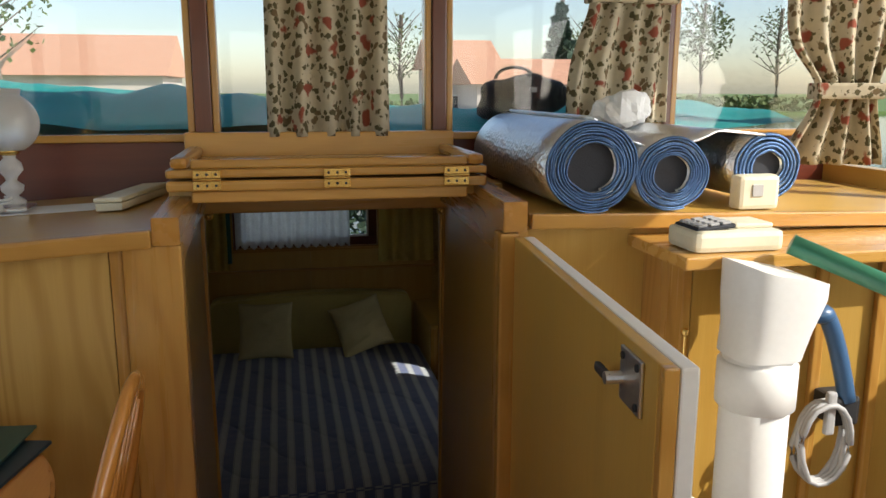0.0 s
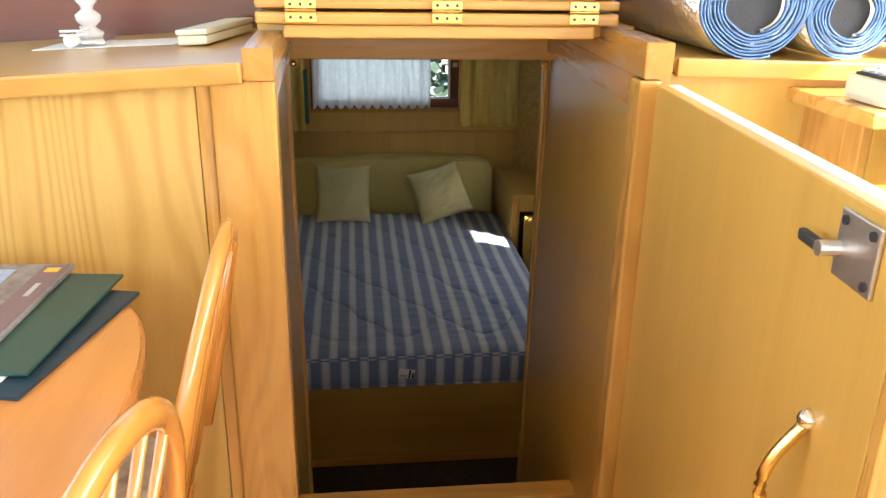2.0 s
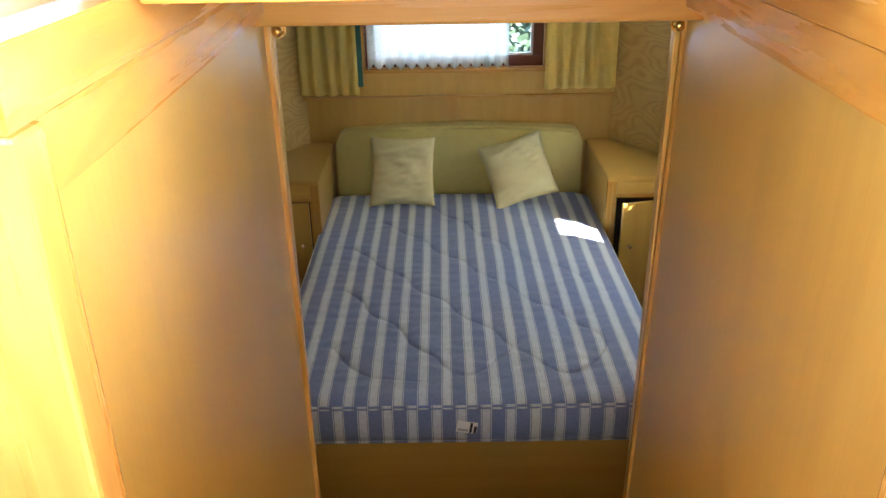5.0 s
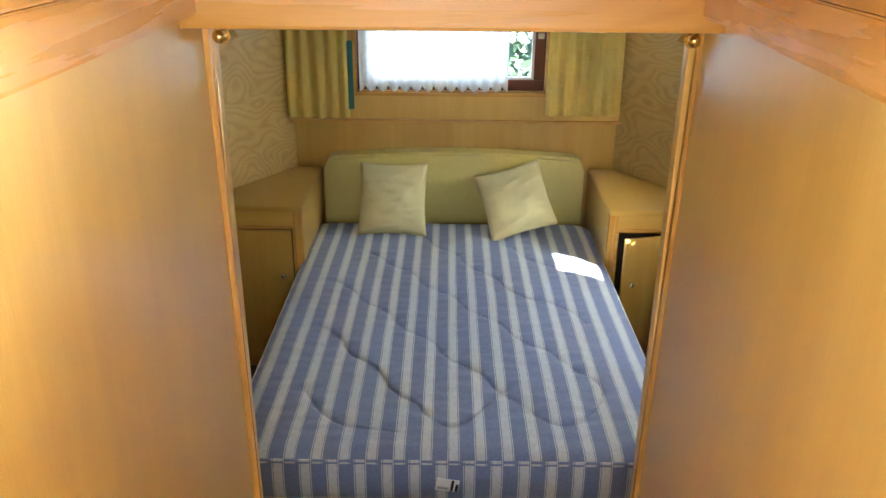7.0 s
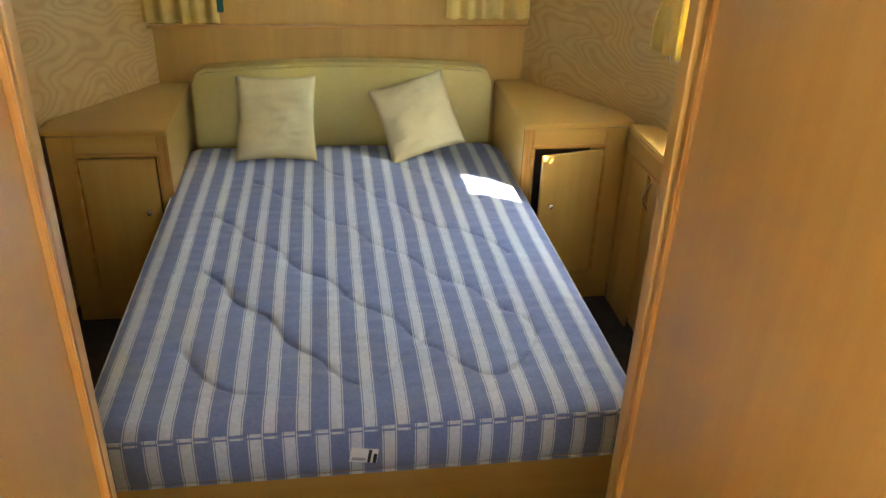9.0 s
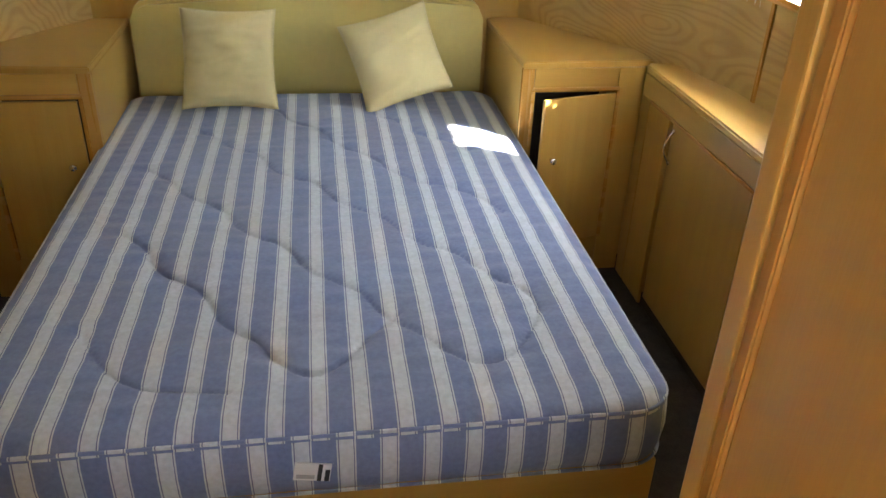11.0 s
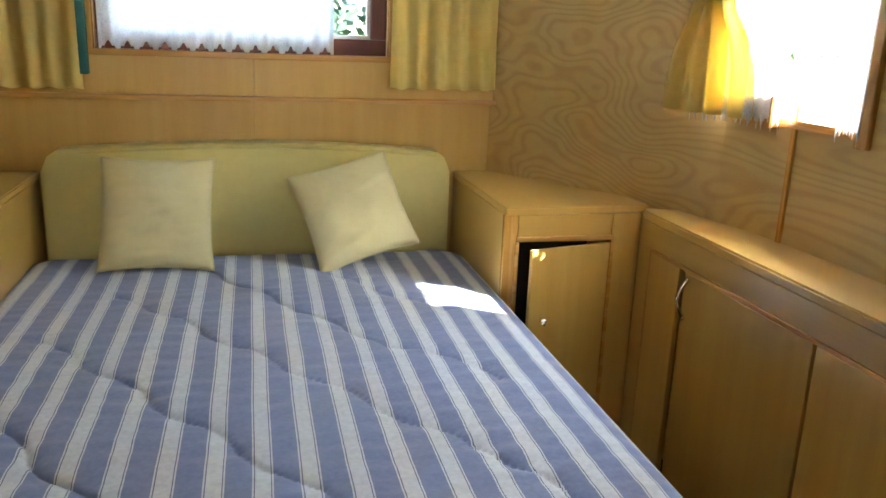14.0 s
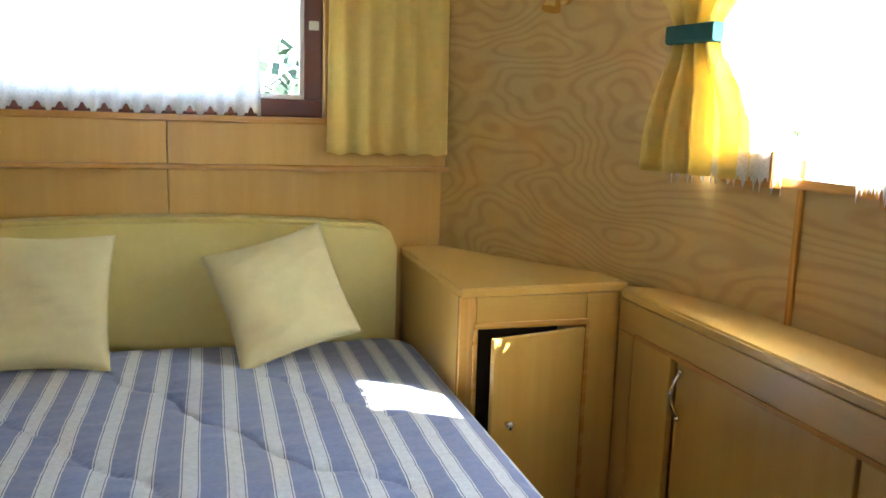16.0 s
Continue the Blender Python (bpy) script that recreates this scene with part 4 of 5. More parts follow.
def curtain(name, p, q, z0, z1, folds, depth, material, label, tie=None, pull=0.0, hem=0.0, seed=0.0, nu=90, nv=30, thick=0.002, waist=0.45, anchor=0.0, group="", scallop=0.0):
    """A pleated curtain from (x, y) p to q. tie: the height at which it is gathered towards anchor (0 to 1 of its width); scallop: points along the hem."""
    p, q = Vector((*p, 0)), Vector((*q, 0))
    d = q - p
    nrm = Vector((d.y, -d.x, 0)).normalized()

    def f(u, v):
        z = z0 + (z1 - z0) * v
        s = u
        k = 1.0
        if tie is not None:
            k = 1 - (1 - waist) * math.exp(-((z - tie) / 0.10) ** 2) if z > tie else 1 - (1 - waist) * math.exp(-((z - tie) / 0.14) ** 2)
            s = anchor + (u - anchor) * k
        s += pull * (1 - v) * (u - 0.5)
        wob = 0.7 * noise.noise(Vector((u * 3 + seed, v * 1.4, seed)))
        a = depth * (0.55 + 0.45 * (1 - v)) * math.sin(2 * math.pi * folds * u + wob * 1.6) * (0.7 + 0.5 * noise.noise(Vector((u * 5, seed, 1))))
        low_z = z + (hem * math.sin(2 * math.pi * folds * u + 1) * (1 - v) ** 4)
        if scallop:
            low_z += (1 - v) ** 6 * scallop * (abs(math.sin(math.pi * u * 13)) + 0.35 * abs(math.sin(math.pi * u * 39)))
        return p + d * s + nrm * a + Vector((0, 0, low_z))

    ob = solo(name, sheet(f, nu, nv), material, label, "curtain", group, smooth=True)
    thicken(ob, thick)
    if tie is not None:
        c0, c1 = p + d * (anchor + (0 - anchor) * waist), p + d * (anchor + (1 - anchor) * waist)
        part("tieback", box((-0.5, -depth * 1.3, tie - 0.022), (0.5, depth * 1.3, tie + 0.022), 0.008,
             turn=Matrix.Translation((c0 + c1) / 2) @ Vector((1, 0, 0)).rotation_difference(d).to_matrix().to_4x4() @ Matrix.Diagonal((d.length * waist + 0.012, 1, 1, 1))),
             DARKGREENCLOTH if material is CURTAIN else FLORAL, ob, "dark green tieback" if material is CURTAIN else "tieback of the same cloth")
    return ob


curtain("window_curtain", (0.915, 5.38), (1.275, 5.38), 0.565, 1.40, 5, 0.022, CURTAIN, "yellow pleated curtain beside the cabin window", pull=0.06, hem=0.004, seed=2, group="cabin curtains")
curtain("window_curtain", (-0.40, 5.38), (-0.095, 5.38), 0.545, 1.40, 4.5, 0.022, CURTAIN, "yellow pleated curtain beside the cabin window", pull=0.04, hem=0.004, seed=6, group="cabin curtains")
curtain("lace_curtain", (-0.045, 5.445), (0.715, 5.445), 0.640, 1.28, 13, 0.020, LACE, "white lace half curtain with a scalloped hem", seed=9, nu=208, nv=40, thick=0.0008, scallop=0.042)
curtain("window_curtain", (1.728, 4.48), (1.655, 4.83), 0.565, 1.40, 4, 0.022, CURTAIN, "yellow curtain gathered by a green tieback at the side window", tie=0.90, waist=0.40, anchor=0.55, seed=12, group="cabin curtains")
# hem raised on this width to let sun through onto the bed
curtain("lace_curtain", (1.772, 4.19), (1.760, 4.42), 0.722, 1.30, 4, 0.010, LACE, "shorter width of white lace at the side window", seed=17, nu=60, nv=30, thick=0.0008, scallop=0.02)
curtain("lace_curtain", (1.750, 4.395), (1.69, 4.73), 0.538, 1.30, 5, 0.008, LACE, "white lace curtain with a scalloped hem at the side window", seed=15, nu=90, nv=40, thick=0.0008, scallop=0.03)
curtain("lace_curtain", (1.766, 4.13), (1.766, 4.20), 0.545, 1.30, 2, 0.010, LACE, "narrow end of white lace at the side window", seed=19, nu=40, nv=40, thick=0.0008, scallop=0.03)
solo("curtain_rod", rod((-0.42, 5.395, 1.385), (1.29, 5.395, 1.385), 0.008), BRASS, "thin brass curtain rod over the window", "curtain rod")
solo("tieback", box((-0.098, 5.372, 0.59), (-0.070, 5.40, 0.93), 0.004), DARKGREENCLOTH, "dark green curtain strap hanging beside the window", "strap")


def spot_lamp(x, y, z, aim, label):
    e = thing("reading_lamp", (x, y, z), label, "lamp", "brass reading lamps")
    part("base", rod((x, y, z), (x + aim * 0.012, y - 0.006, z), 0.026, n=20), BRASS, e)
    part("arm", rod((x + aim * 0.01, y - 0.006, z), (x + aim * 0.045, y - 0.02, z - 0.005), 0.006), BRASS, e)
    part("shade", rod((x + aim * 0.045, y - 0.02, z + 0.012), (x + aim * 0.06, y - 0.03, z - 0.045), 0.012, 0.028, 20), BRASS, e)


spot_lamp(1.53, 5.07, 1.03, -1, "small brass reading lamp on the veneered side")
spot_lamp(-0.63, 5.07, 1.03, 1, "small brass reading lamp on the veneered side")
for x in (0.044, 0.798):
    h = thing("brass_hook", (x, 2.65, 1.305), "small brass hook at the cabin doorway", "hook", "doorway hooks")
    part("plate", rod((x, 2.656, 1.325), (x, 2.662, 1.325), 0.014), BRASS, h)
    part("knob", ball((x, 2.645, 1.325), 0.011, n=10), BRASS, h, smooth=True)
# striped cloth tucked beside the bed
solo("striped_blanket", box((-0.40, 3.75, LOW), (-0.29, 4.75, -0.30), 0.03), TICKING, "folded striped blanket wedged beside the bed", "blanket")


# ---- saloon things ----
door = thing("companionway_door", (0.70, 1.55, FLOOR), "open ash-veneered companionway door with a white back", "door")
part("leaf", box((0.704, 0.801, FLOOR + 0.03), (0.722, 1.565, 1.440), 0.003), VENEER, door)
part("back", box((0.7225, 0.785, FLOOR + 0.03), (0.744, 1.565, 1.440), 0.003), WHITE, door, "white-painted back of the door")
part("edging", box((0.704, 0.785, FLOOR + 0.03), (0.7215, 0.8005, 1.440), 0.002), SOLID_Z, door)
latch = part("latch", box((0.699, 0.815, 1.372), (0.7035, 0.885, 1.44), 0.002), STEEL, door, "steel latch plate with a black lever")
part("lever", box((0.678, 0.872, 1.394), (0.687, 0.922, 1.407), 0.005), BLACK, latch)
part("spindle", rod((0.699, 0.878, 1.40), (0.678, 0.878, 1.40), 0.008), STEEL, latch)
for y, z in ((0.825, 1.382), (0.825, 1.43), (0.873, 1.43)):
    part("screw", rod((0.6965, y, z), (0.700, y, z), 0.005, n=8), BLACK, latch)
pull = [(0.704 - 0.04 * math.sin(math.pi * i / 16), 0.905, 1.20 - 0.16 * i / 16) for i in range(17)]
hd = part("handle", tube(pull, 0.007, 10), BRASS, door, "bowed brass and chrome handle", smooth=True)
for z in (1.20, 1.04):
    part("foot", ball((0.702, 0.905, z), 0.012, n=12), CHROME, hd, smooth=True)
for z in (0.6, 1.25):
    part("hinge", rod((0.735, 1.572, z), (0.735, 1.572, z + 0.07), 0.007, n=10), BRASS, door)

latch.location.y += 0.025
latch.location.z -= 0.012
hd.location.y -= 0.005
door.location.x += 0.028
door.location.z -= 0.008
door.rotation_euler.z = radians(-4.7)
TZ = 1.125
tab = thing("dining_table", (-0.52, 1.1, FLOOR), "oval lacquered wooden table on a turned pedestal", "table")
out = [(-0.46 + 0.40 * math.copysign(abs(math.cos(a)) ** 0.8, math.cos(a)), 1.06 + 0.50 * math.copysign(abs(math.sin(a)) ** 0.8, math.sin(a))) for a in [2 * math.pi * i / 64 for i in range(64)]]
part("tabletop", prism(out, TZ - 0.028, TZ, 0.006), TABLEWOOD, tab)
part("pedestal", lathe([(0.05, 0), (0.06, 0.08), (0.035, 0.16), (0.05, 0.38), (0.035, 0.6), (0.07, 0.70)], (-0.55, 1.05, FLOOR)), CHAIRWOOD, tab, smooth=True)
part("foot", box((-0.80, 1.0, FLOOR), (-0.30, 1.1, FLOOR + 0.05), 0.015), CHAIRWOOD, tab)
part("foot", box((-0.60, 0.80, FLOOR), (-0.50, 1.30, FLOOR + 0.05), 0.015), CHAIRWOOD, tab)


def windsor_chair(at, turn, label):
    """A hoop-back chair: back along x, seat ahead of it towards -y, before it is turned and placed."""
    m = Matrix.Translation(at) @ spin(turn)
    e = thing("windsor_chair", at, label, "chair", "chairs at the table")

    def put(name, bm, material=CHAIRWOOD, lab="", smooth=True, parent=None):
        bmesh.ops.transform(bm, matrix=m, verts=bm.verts)
        return part(name, bm, material, parent or e, lab, smooth)

    seat = [(0.205 * math.copysign(abs(math.cos(a)) ** 0.7, math.cos(a)), -0.19 + 0.20 * math.copysign(abs(math.sin(a)) ** 0.7, math.sin(a))) for a in [2 * math.pi * i / 40 for i in range(40)]]
    put("seat", prism(seat, 0.43, 0.46, 0.008), smooth=False)
    put("cushion", prism([(x * 0.88, -0.19 + (y + 0.19) * 0.88) for x, y in seat], 0.462, 0.485, 0.010), CUSHION, "seat cushion with a small brown and grey pattern", False)
    H, R = 0.905, 0.225
    hoop = []
    for i in range(41):
        a = math.pi * i / 40
        x = -R * math.cos(a)
        hgt = 0.46 + (H - 0.46) * math.sin(a) ** 0.62
        hoop.append((x, 0.0 + 0.10 * (hgt - 0.46) / 0.44, hgt))
    put("hoop", tube(hoop, 0.0115, 12, flat=1.4), lab="bent hoop of the back")
    for i in range(5):
        x = -0.13 + 0.065 * i
        hgt = 0.46 + (H - 0.46) * (1 - (x / R) ** 2) ** 0.31
        put("spindle", rod((x * 0.8, 0, 0.455), (x, 0.10 * (hgt - 0.46) / 0.44, hgt - 0.005), 0.0075, 0.006, 10))
    for sx in (-1, 1):
        for y in (-0.05, -0.33):
            put("leg", rod((sx * 0.15, y, 0.435), (sx * 0.20, y + (0.06 if y > -0.2 else -0.04), 0.0), 0.017, 0.012, 12))
    put("stretcher", rod((-0.175, -0.19, 0.2), (0.175, -0.19, 0.2), 0.009))
    return e


windsor_chair((-0.07, 1.33, FLOOR), -89, "lacquered hoop-back chair with a patterned cushion at the table")
windsor_chair((-0.085, 0.83, FLOOR), -99, "lacquered hoop-back chair drawn up to the table")
windsor_chair((1.07, 0.70, FLOOR), 8, "lacquered hoop-back chair beside the cabin heater pipe")


def flat_sheet(name, cx, cy, z, w, h, t, turn, material, label, category, parent=None):
    bm = box((cx - w / 2, cy - h / 2, z), (cx + w / 2, cy + h / 2, z + t), min(0.001, t * 0.4), turn=about(spin(turn), cx, cy))
    if parent is not None:
        return part(name, bm, material, parent, label)
    return solo(name, bm, material, label, category)


flat_sheet("folder", -0.275, 1.30, TZ, 0.24, 0.32, 0.006, -12, PETROL, "dark petrol-blue card folder on the table", "folder")
flat_sheet("paper_sheet", -0.31, 1.27, TZ + 0.0065, 0.21, 0.297, 0.003, -10, PAPER, "white printed sheet in the folder", "paper")
flat_sheet("folder", -0.295, 1.335, TZ + 0.010, 0.235, 0.325, 0.005, -6, DKGREEN, "dark green card folder on the table", "folder")
mag = flat_sheet("magazine", -0.36, 1.375, TZ + 0.016, 0.215, 0.297, 0.006, -3, COVER, "glossy brochure with a dark photographic cover", "magazine")
flat_sheet("cover_photo", -0.40, 1.39, TZ + 0.0222, 0.13, 0.22, 0.0006, -3, COVER_BLUE, "blue printed photograph", "", mag)
flat_sheet("cover_band", -0.278, 1.372, TZ + 0.0222, 0.04, 0.28, 0.0006, -3, mat("plum_print", (0.16, 0.11, 0.14), 0.25, vary=0.1), "plum strip", "", mag)
flat_sheet("cover_emblem", -0.272, 1.49, TZ + 0.0229, 0.022, 0.018, 0.0005, -3, TOYYELLOW, "small gold emblem", "", mag)
flat_sheet("cover_lettering", -0.275, 1.41, TZ + 0.0229, 0.008, 0.05, 0.0005, -3, GREY, "bar of small print", "", mag)
kf = thing("key_float", (-0.385, 1.42, TZ + 0.023), "blue and yellow foam key float on the brochure", "key float")
part("body", ball((-0.385, 1.42, TZ + 0.037), 0.036, (1.1, 0.8, 0.36), 16), TOYBLUE, kf, smooth=True)
part("fringe", ball((-0.378, 1.402, TZ + 0.031), 0.034, (1.1, 0.8, 0.22), 16), TOYYELLOW, kf, smooth=True)

# lamp and bits on the west counter
lx, ly = -0.335, 2.05
lamp = thing("table_lamp", (lx, ly, DECK), "glass oil-style lamp with an etched white globe on the counter", "lamp")
part("foot", box((lx - 0.05, ly - 0.05, DECK + 0.002), (lx + 0.05, ly + 0.05, DECK + 0.018), 0.006), CHROME, lamp)
part("stem", lathe([(0.03, 0.018), (0.035, 0.03), (0.015, 0.045), (0.03, 0.06), (0.032, 0.075), (0.014, 0.09), (0.018, 0.10), (0.034, 0.12), (0.03, 0.14), (0.016, 0.155), (0.02, 0.165)], (lx, ly, DECK)), FROST, lamp, "clear turned glass stem", True)
part("gallery", lathe([(0.02, 0.163), (0.03, 0.17), (0.03, 0.182)], (lx, ly, DECK)), BRASS, lamp, smooth=True)
gl = part("globe", lathe([(0.032, 0.18)] + [(0.088 * math.sin(radians(a)), 0.255 - 0.088 * math.cos(radians(a))) for a in range(28, 150, 8)] + [(0.044, 0.332), (0.047, 0.35), (0.044, 0.351), (0.040, 0.333)], (lx, ly, DECK), 32), FROST, lamp, "etched white glass globe", True)
part("plug", rod((lx - 0.03, ly - 0.075, DECK + 0.016), (lx - 0.03, ly - 0.045, DECK + 0.016), 0.016), PLASTIC, lamp, "white plug on its cord")
part("cord", tube([(lx - 0.03 + 0.035 * math.cos(a), ly - 0.03 + 0.03 * math.sin(a), DECK + 0.02 + 0.01 * a / 6) for a in [i * 0.45 for i in range(32)]], 0.003, 6), PLASTIC, lamp)
leaflet = flat_sheet("paper_leaflet", lx + 0.05, ly + 0.0, 1.4428, 0.30, 0.13, 0.0012, -8, PAPER, "white paper leaflet under the lamp", "paper")
lamp.scale = (0.8, 0.8, 0.8)
lamp.location.z -= 0.038
slab = thing("cream_box", (-0.09, 2.02, DECK), "long flat cream plastic case on the counter", "case")
part("body", box((-0.098, 1.90, DECK), (-0.036, 2.16, DECK + 0.018), 0.004, turn=about(spin(-14), -0.065, 2.03)), CREAM, slab)
part("lid", box((-0.100, 1.898, DECK + 0.019), (-0.034, 2.162, DECK + 0.030), 0.004, turn=about(spin(-14), -0.065, 2.03)), CREAM, slab)

leaflet.rotation_euler.y = radians(-3.6)
slab.location.z -= 0.0225
slab.rotation_euler.y = radians(-3.6)

# insulation rolls on the east counter
RZ = 1.468


def foil_roll(cx, r_out, r_in, y0, y1, turns, label, seed):
    """A roll of foil-faced insulation: a wound sheet with its layered end showing."""
    e = thing("insulation_roll", (cx, (y0 + y1) / 2, RZ), label, "roll", "insulation rolls")
    cz = RZ + r_out * 0.98

    def spiral(u):
        a = u * turns * 2 * math.pi
        r = r_in + (r_out - r_in) * u + 0.0035 * noise.noise(Vector((math.cos(a) * 1.5 + seed, math.sin(a) * 1.5, u * 5)))
        sq = 1 - 0.06 * max(0, -math.sin(a))
        return cx + r * 1.03 * math.cos(a - 1.2), cz + r * sq * math.sin(a - 1.2) * 0.97

    n = int(turns * 40)
    bm = sheet(lambda u, v: Vector((spiral(u)[0], y0 + (y1 - y0) * v, spiral(u)[1])), n, 6)
    body = part("wound_sheet", bm, FOIL, e, "silver foil face", True)
    thicken(body, 0.004)
    gap = (r_out - r_in) / turns
    ring = bmesh.new()
    rows = []
    for i in range(n + 1):
        u = i / n
        x, z = spiral(u)
        dx, dz = x - cx, z - cz
        L = math.hypot(dx, dz)
        rows.append([ring.verts.new((cx + dx * (L + k) / L, y0 - 0.004 + w + 0.002 * noise.noise(Vector((i * 0.4, k * 90, seed))), cz + dz * (L + k) / L)) for k, w in ((-gap * 0.42, 0.004), (-gap * 0.15, 0), (gap * 0.15, 0), (gap * 0.42, 0.004))])
    for a, b in zip(rows, rows[1:]):
        for k in range(3):
            ring.faces.new((a[k], a[k + 1], b[k + 1], b[k]))
    ed = part("layered_end", ring, FOILEDGE, e, "blue glinting cut edge of the layers", True)
    thicken(ed, 0.001)
    # solid rod; the shade in the roll's hollow is put into its colour
    part("core", rod((cx, y0 + 0.012, cz), (cx, y1, cz), r_in + 0.004, n=28), NEARBLACK, e, "near-black rod filling the hollow of the roll")
    return cz


foil_roll(0.908, 0.099, 0.052, 1.60, 2.22, 8, "large roll of silver foil insulation on the counter", 1)
foil_roll(1.086, 0.082, 0.040, 1.60, 2.20, 8, "smaller roll of silver foil insulation on the counter", 4)
foil_roll(1.375, 0.082, 0.036, 1.70, 2.22, 5, "roll of silver foil insulation with a loose end", 8)
flap = solo("foil_flap", sheet(lambda u, v: Vector((0.90 + 0.45 * u, 1.60 + 0.60 * v + 0.08 * u, RZ + 0.200 - 0.05 * math.sin(math.pi * min(u * 1.4, 1)) - 0.045 * u)), 30, 8), FOIL, "loose sheet of foil insulation bridging the rolls", "foil sheet", smooth=True)
thicken(flap, 0.005)
crumple = ball((1.17, 2.05, RZ + 0.20), 0.075, (1.0, 0.7, 0.8), 32)
for v in crumple.verts:
    d = v.co - Vector((1.17, 2.05, RZ + 0.20))
    v.co += d * (0.45 * noise.noise(v.co * 16) + 0.25 * noise.noise(v.co * 40))
solo("plastic_bag", crumple, PLASTIC, "crumpled white plastic bag on the rolls", "bag")
bag = thing("black_bag", (0.98, 2.48, 1.66), "small black bag with a carrying strap on the canvas", "bag")
sack = ball((1.02, 2.48, 1.70), 0.13, (1.15, 0.6, 0.52), 28)
for v in sack.verts:
    v.co += (v.co - Vector((1.02, 2.48, 1.70))) * 0.35 * noise.noise(v.co * 13)
part("body", sack, BAGCLOTH, bag, smooth=True)
part("strap", tube([(0.99 + 0.06 * math.cos(a), 2.46, 1.755 + 0.035 * math.sin(a)) for a in [math.pi * i / 16 for i in range(17)]], 0.010, 8, flat=0.5), BAGCLOTH, bag)
part("buckle", box((1.02, 2.39, 1.715), (1.04, 2.397, 1.73), 0.002), STEEL, bag)

# ledge, devices and heater pipe under the east counter
ledge = thing("side_ledge", (1.25, 1.5, FLOOR), "ash corner ledge below the counter", "ledge")
part("top", box((1.0, 1.36, 1.395), (1.95, 1.62, 1.42), 0.004), SOLID_X, ledge)
part("front", box((1.06, 1.44, FLOOR), (1.95, 1.455, 1.394), 0.002), VENEER, ledge)
part("side", box((1.04, 1.44, FLOOR), (1.059, 1.62, 1.394), 0.003), SOLID_Z, ledge)
for x in (1.20, 1.33, 1.47):
    part("batten", box((x, 1.425, FLOOR), (x + 0.022, 1.4395, 1.394), 0.003), SOLID_Z, ledge)
fr = thing("keypad_device", (1.10, 1.42, 1.42), "cream desk device with a sloping keypad on the ledge", "device")
part("body", box((1.03, 1.385, 1.42), (1.215, 1.50, 1.462), 0.012), CREAM, fr)
kp = part("keypad", box((1.04, 1.40, 1.462), (1.12, 1.49, 1.470), 0.003, turn=about(spin(-6, "Y"), 1.08, 1.44, 1.465)), NEARBLACK, fr, "dark grey keypad")
for i in range(3):
    for j in range(4):
        part("key", box((1.046 + i * 0.025, 1.405 + j * 0.021, 1.470), (1.064 + i * 0.025, 1.419 + j * 0.021, 1.4745), 0.001, turn=about(spin(-6, "Y"), 1.08, 1.44, 1.465)), GREY, kp)
part("plug_in", box((1.125, 1.41, 1.462), (1.205, 1.49, 1.472), 0.004), CREAM, fr)
sm = thing("sensor_box", (1.32, 1.65, 1.461), "small cream box with a grey square face", "box")
part("body", box((1.262, 1.625, 1.462), (1.36, 1.67, 1.538), 0.010), CREAM, sm)
part("grille", box((1.292, 1.622, 1.492), (1.318, 1.6255, 1.518), 0.001), GREY, sm)
part("back_shell", box((1.29, 1.671, 1.463), (1.385, 1.70, 1.535), 0.008), CREAM, sm)

pipe = thing("ventilation_pipe", (1.088, 1.30, FLOOR), "white plastic drainpipe with a slanted hopper head", "pipe")
part("pipe", lathe([(0.062, 0), (0.062, 0.90), (0.060, 0.902)], (1.088, 1.30, FLOOR), 32), PLASTIC, pipe, smooth=True)
part("collar", lathe([(0.063, 0.80), (0.071, 0.805), (0.071, 0.885), (0.063, 0.89)], (1.088, 1.30, FLOOR), 32), PLASTIC, pipe, smooth=True)
hop = bmesh.new()
rings = []
for z, rx, ry, ox, cut in ((1.25, 0.064, 0.064, 0, 0), (1.30, 0.070, 0.066, 0.010, 0), (1.36, 0.084, 0.072, 0.020, 0.0), (1.405, 0.084, 0.072, 0.020, -0.25)):
    rings.append([hop.verts.new((1.088 + ox + rx * math.copysign(abs(math.cos(a)) ** 0.6, math.cos(a)), 1.30 + ry * math.copysign(abs(math.sin(a)) ** 0.6, math.sin(a)), z + cut * rx * math.cos(a))) for a in [2 * math.pi * k / 32 for k in range(32)]])
for a, b in zip(rings, rings[1:]):
    for k in range(32):
        hop.faces.new((a[k], a[(k + 1) % 32], b[(k + 1) % 32], b[k]))
hop.faces.new(rings[-1]), hop.faces.new(rings[0][::-1])
smooth_by_angle(part("hopper", hop, PLASTIC, pipe, "slanted white hopper head"))
pipe.location.x += 0.033
solo("white_canister", lathe([(0.085, 0), (0.09, 0.02), (0.09, 0.60), (0.075, 0.68), (0.04, 0.73), (0.03, 0.74)], (0.87, 1.10, FLOOR), 28), PLASTIC, "rounded white plastic canister behind the door", "canister", smooth=True)
bolt = thing("door_stay", (1.02, 1.43, 1.20), "thin brass door stay with a hook", "stay")
part("rod", rod((1.045, 1.43, 1.12), (1.045, 1.43, 1.25), 0.004), BRASS, bolt)
part("knob", ball((1.045, 1.43, 1.255), 0.009, n=10), BRASS, bolt, smooth=True)
hs = thing("shower_handset", (1.37, 1.36, 1.05), "blue hand shower hung with a coiled grey hose", "shower handset")
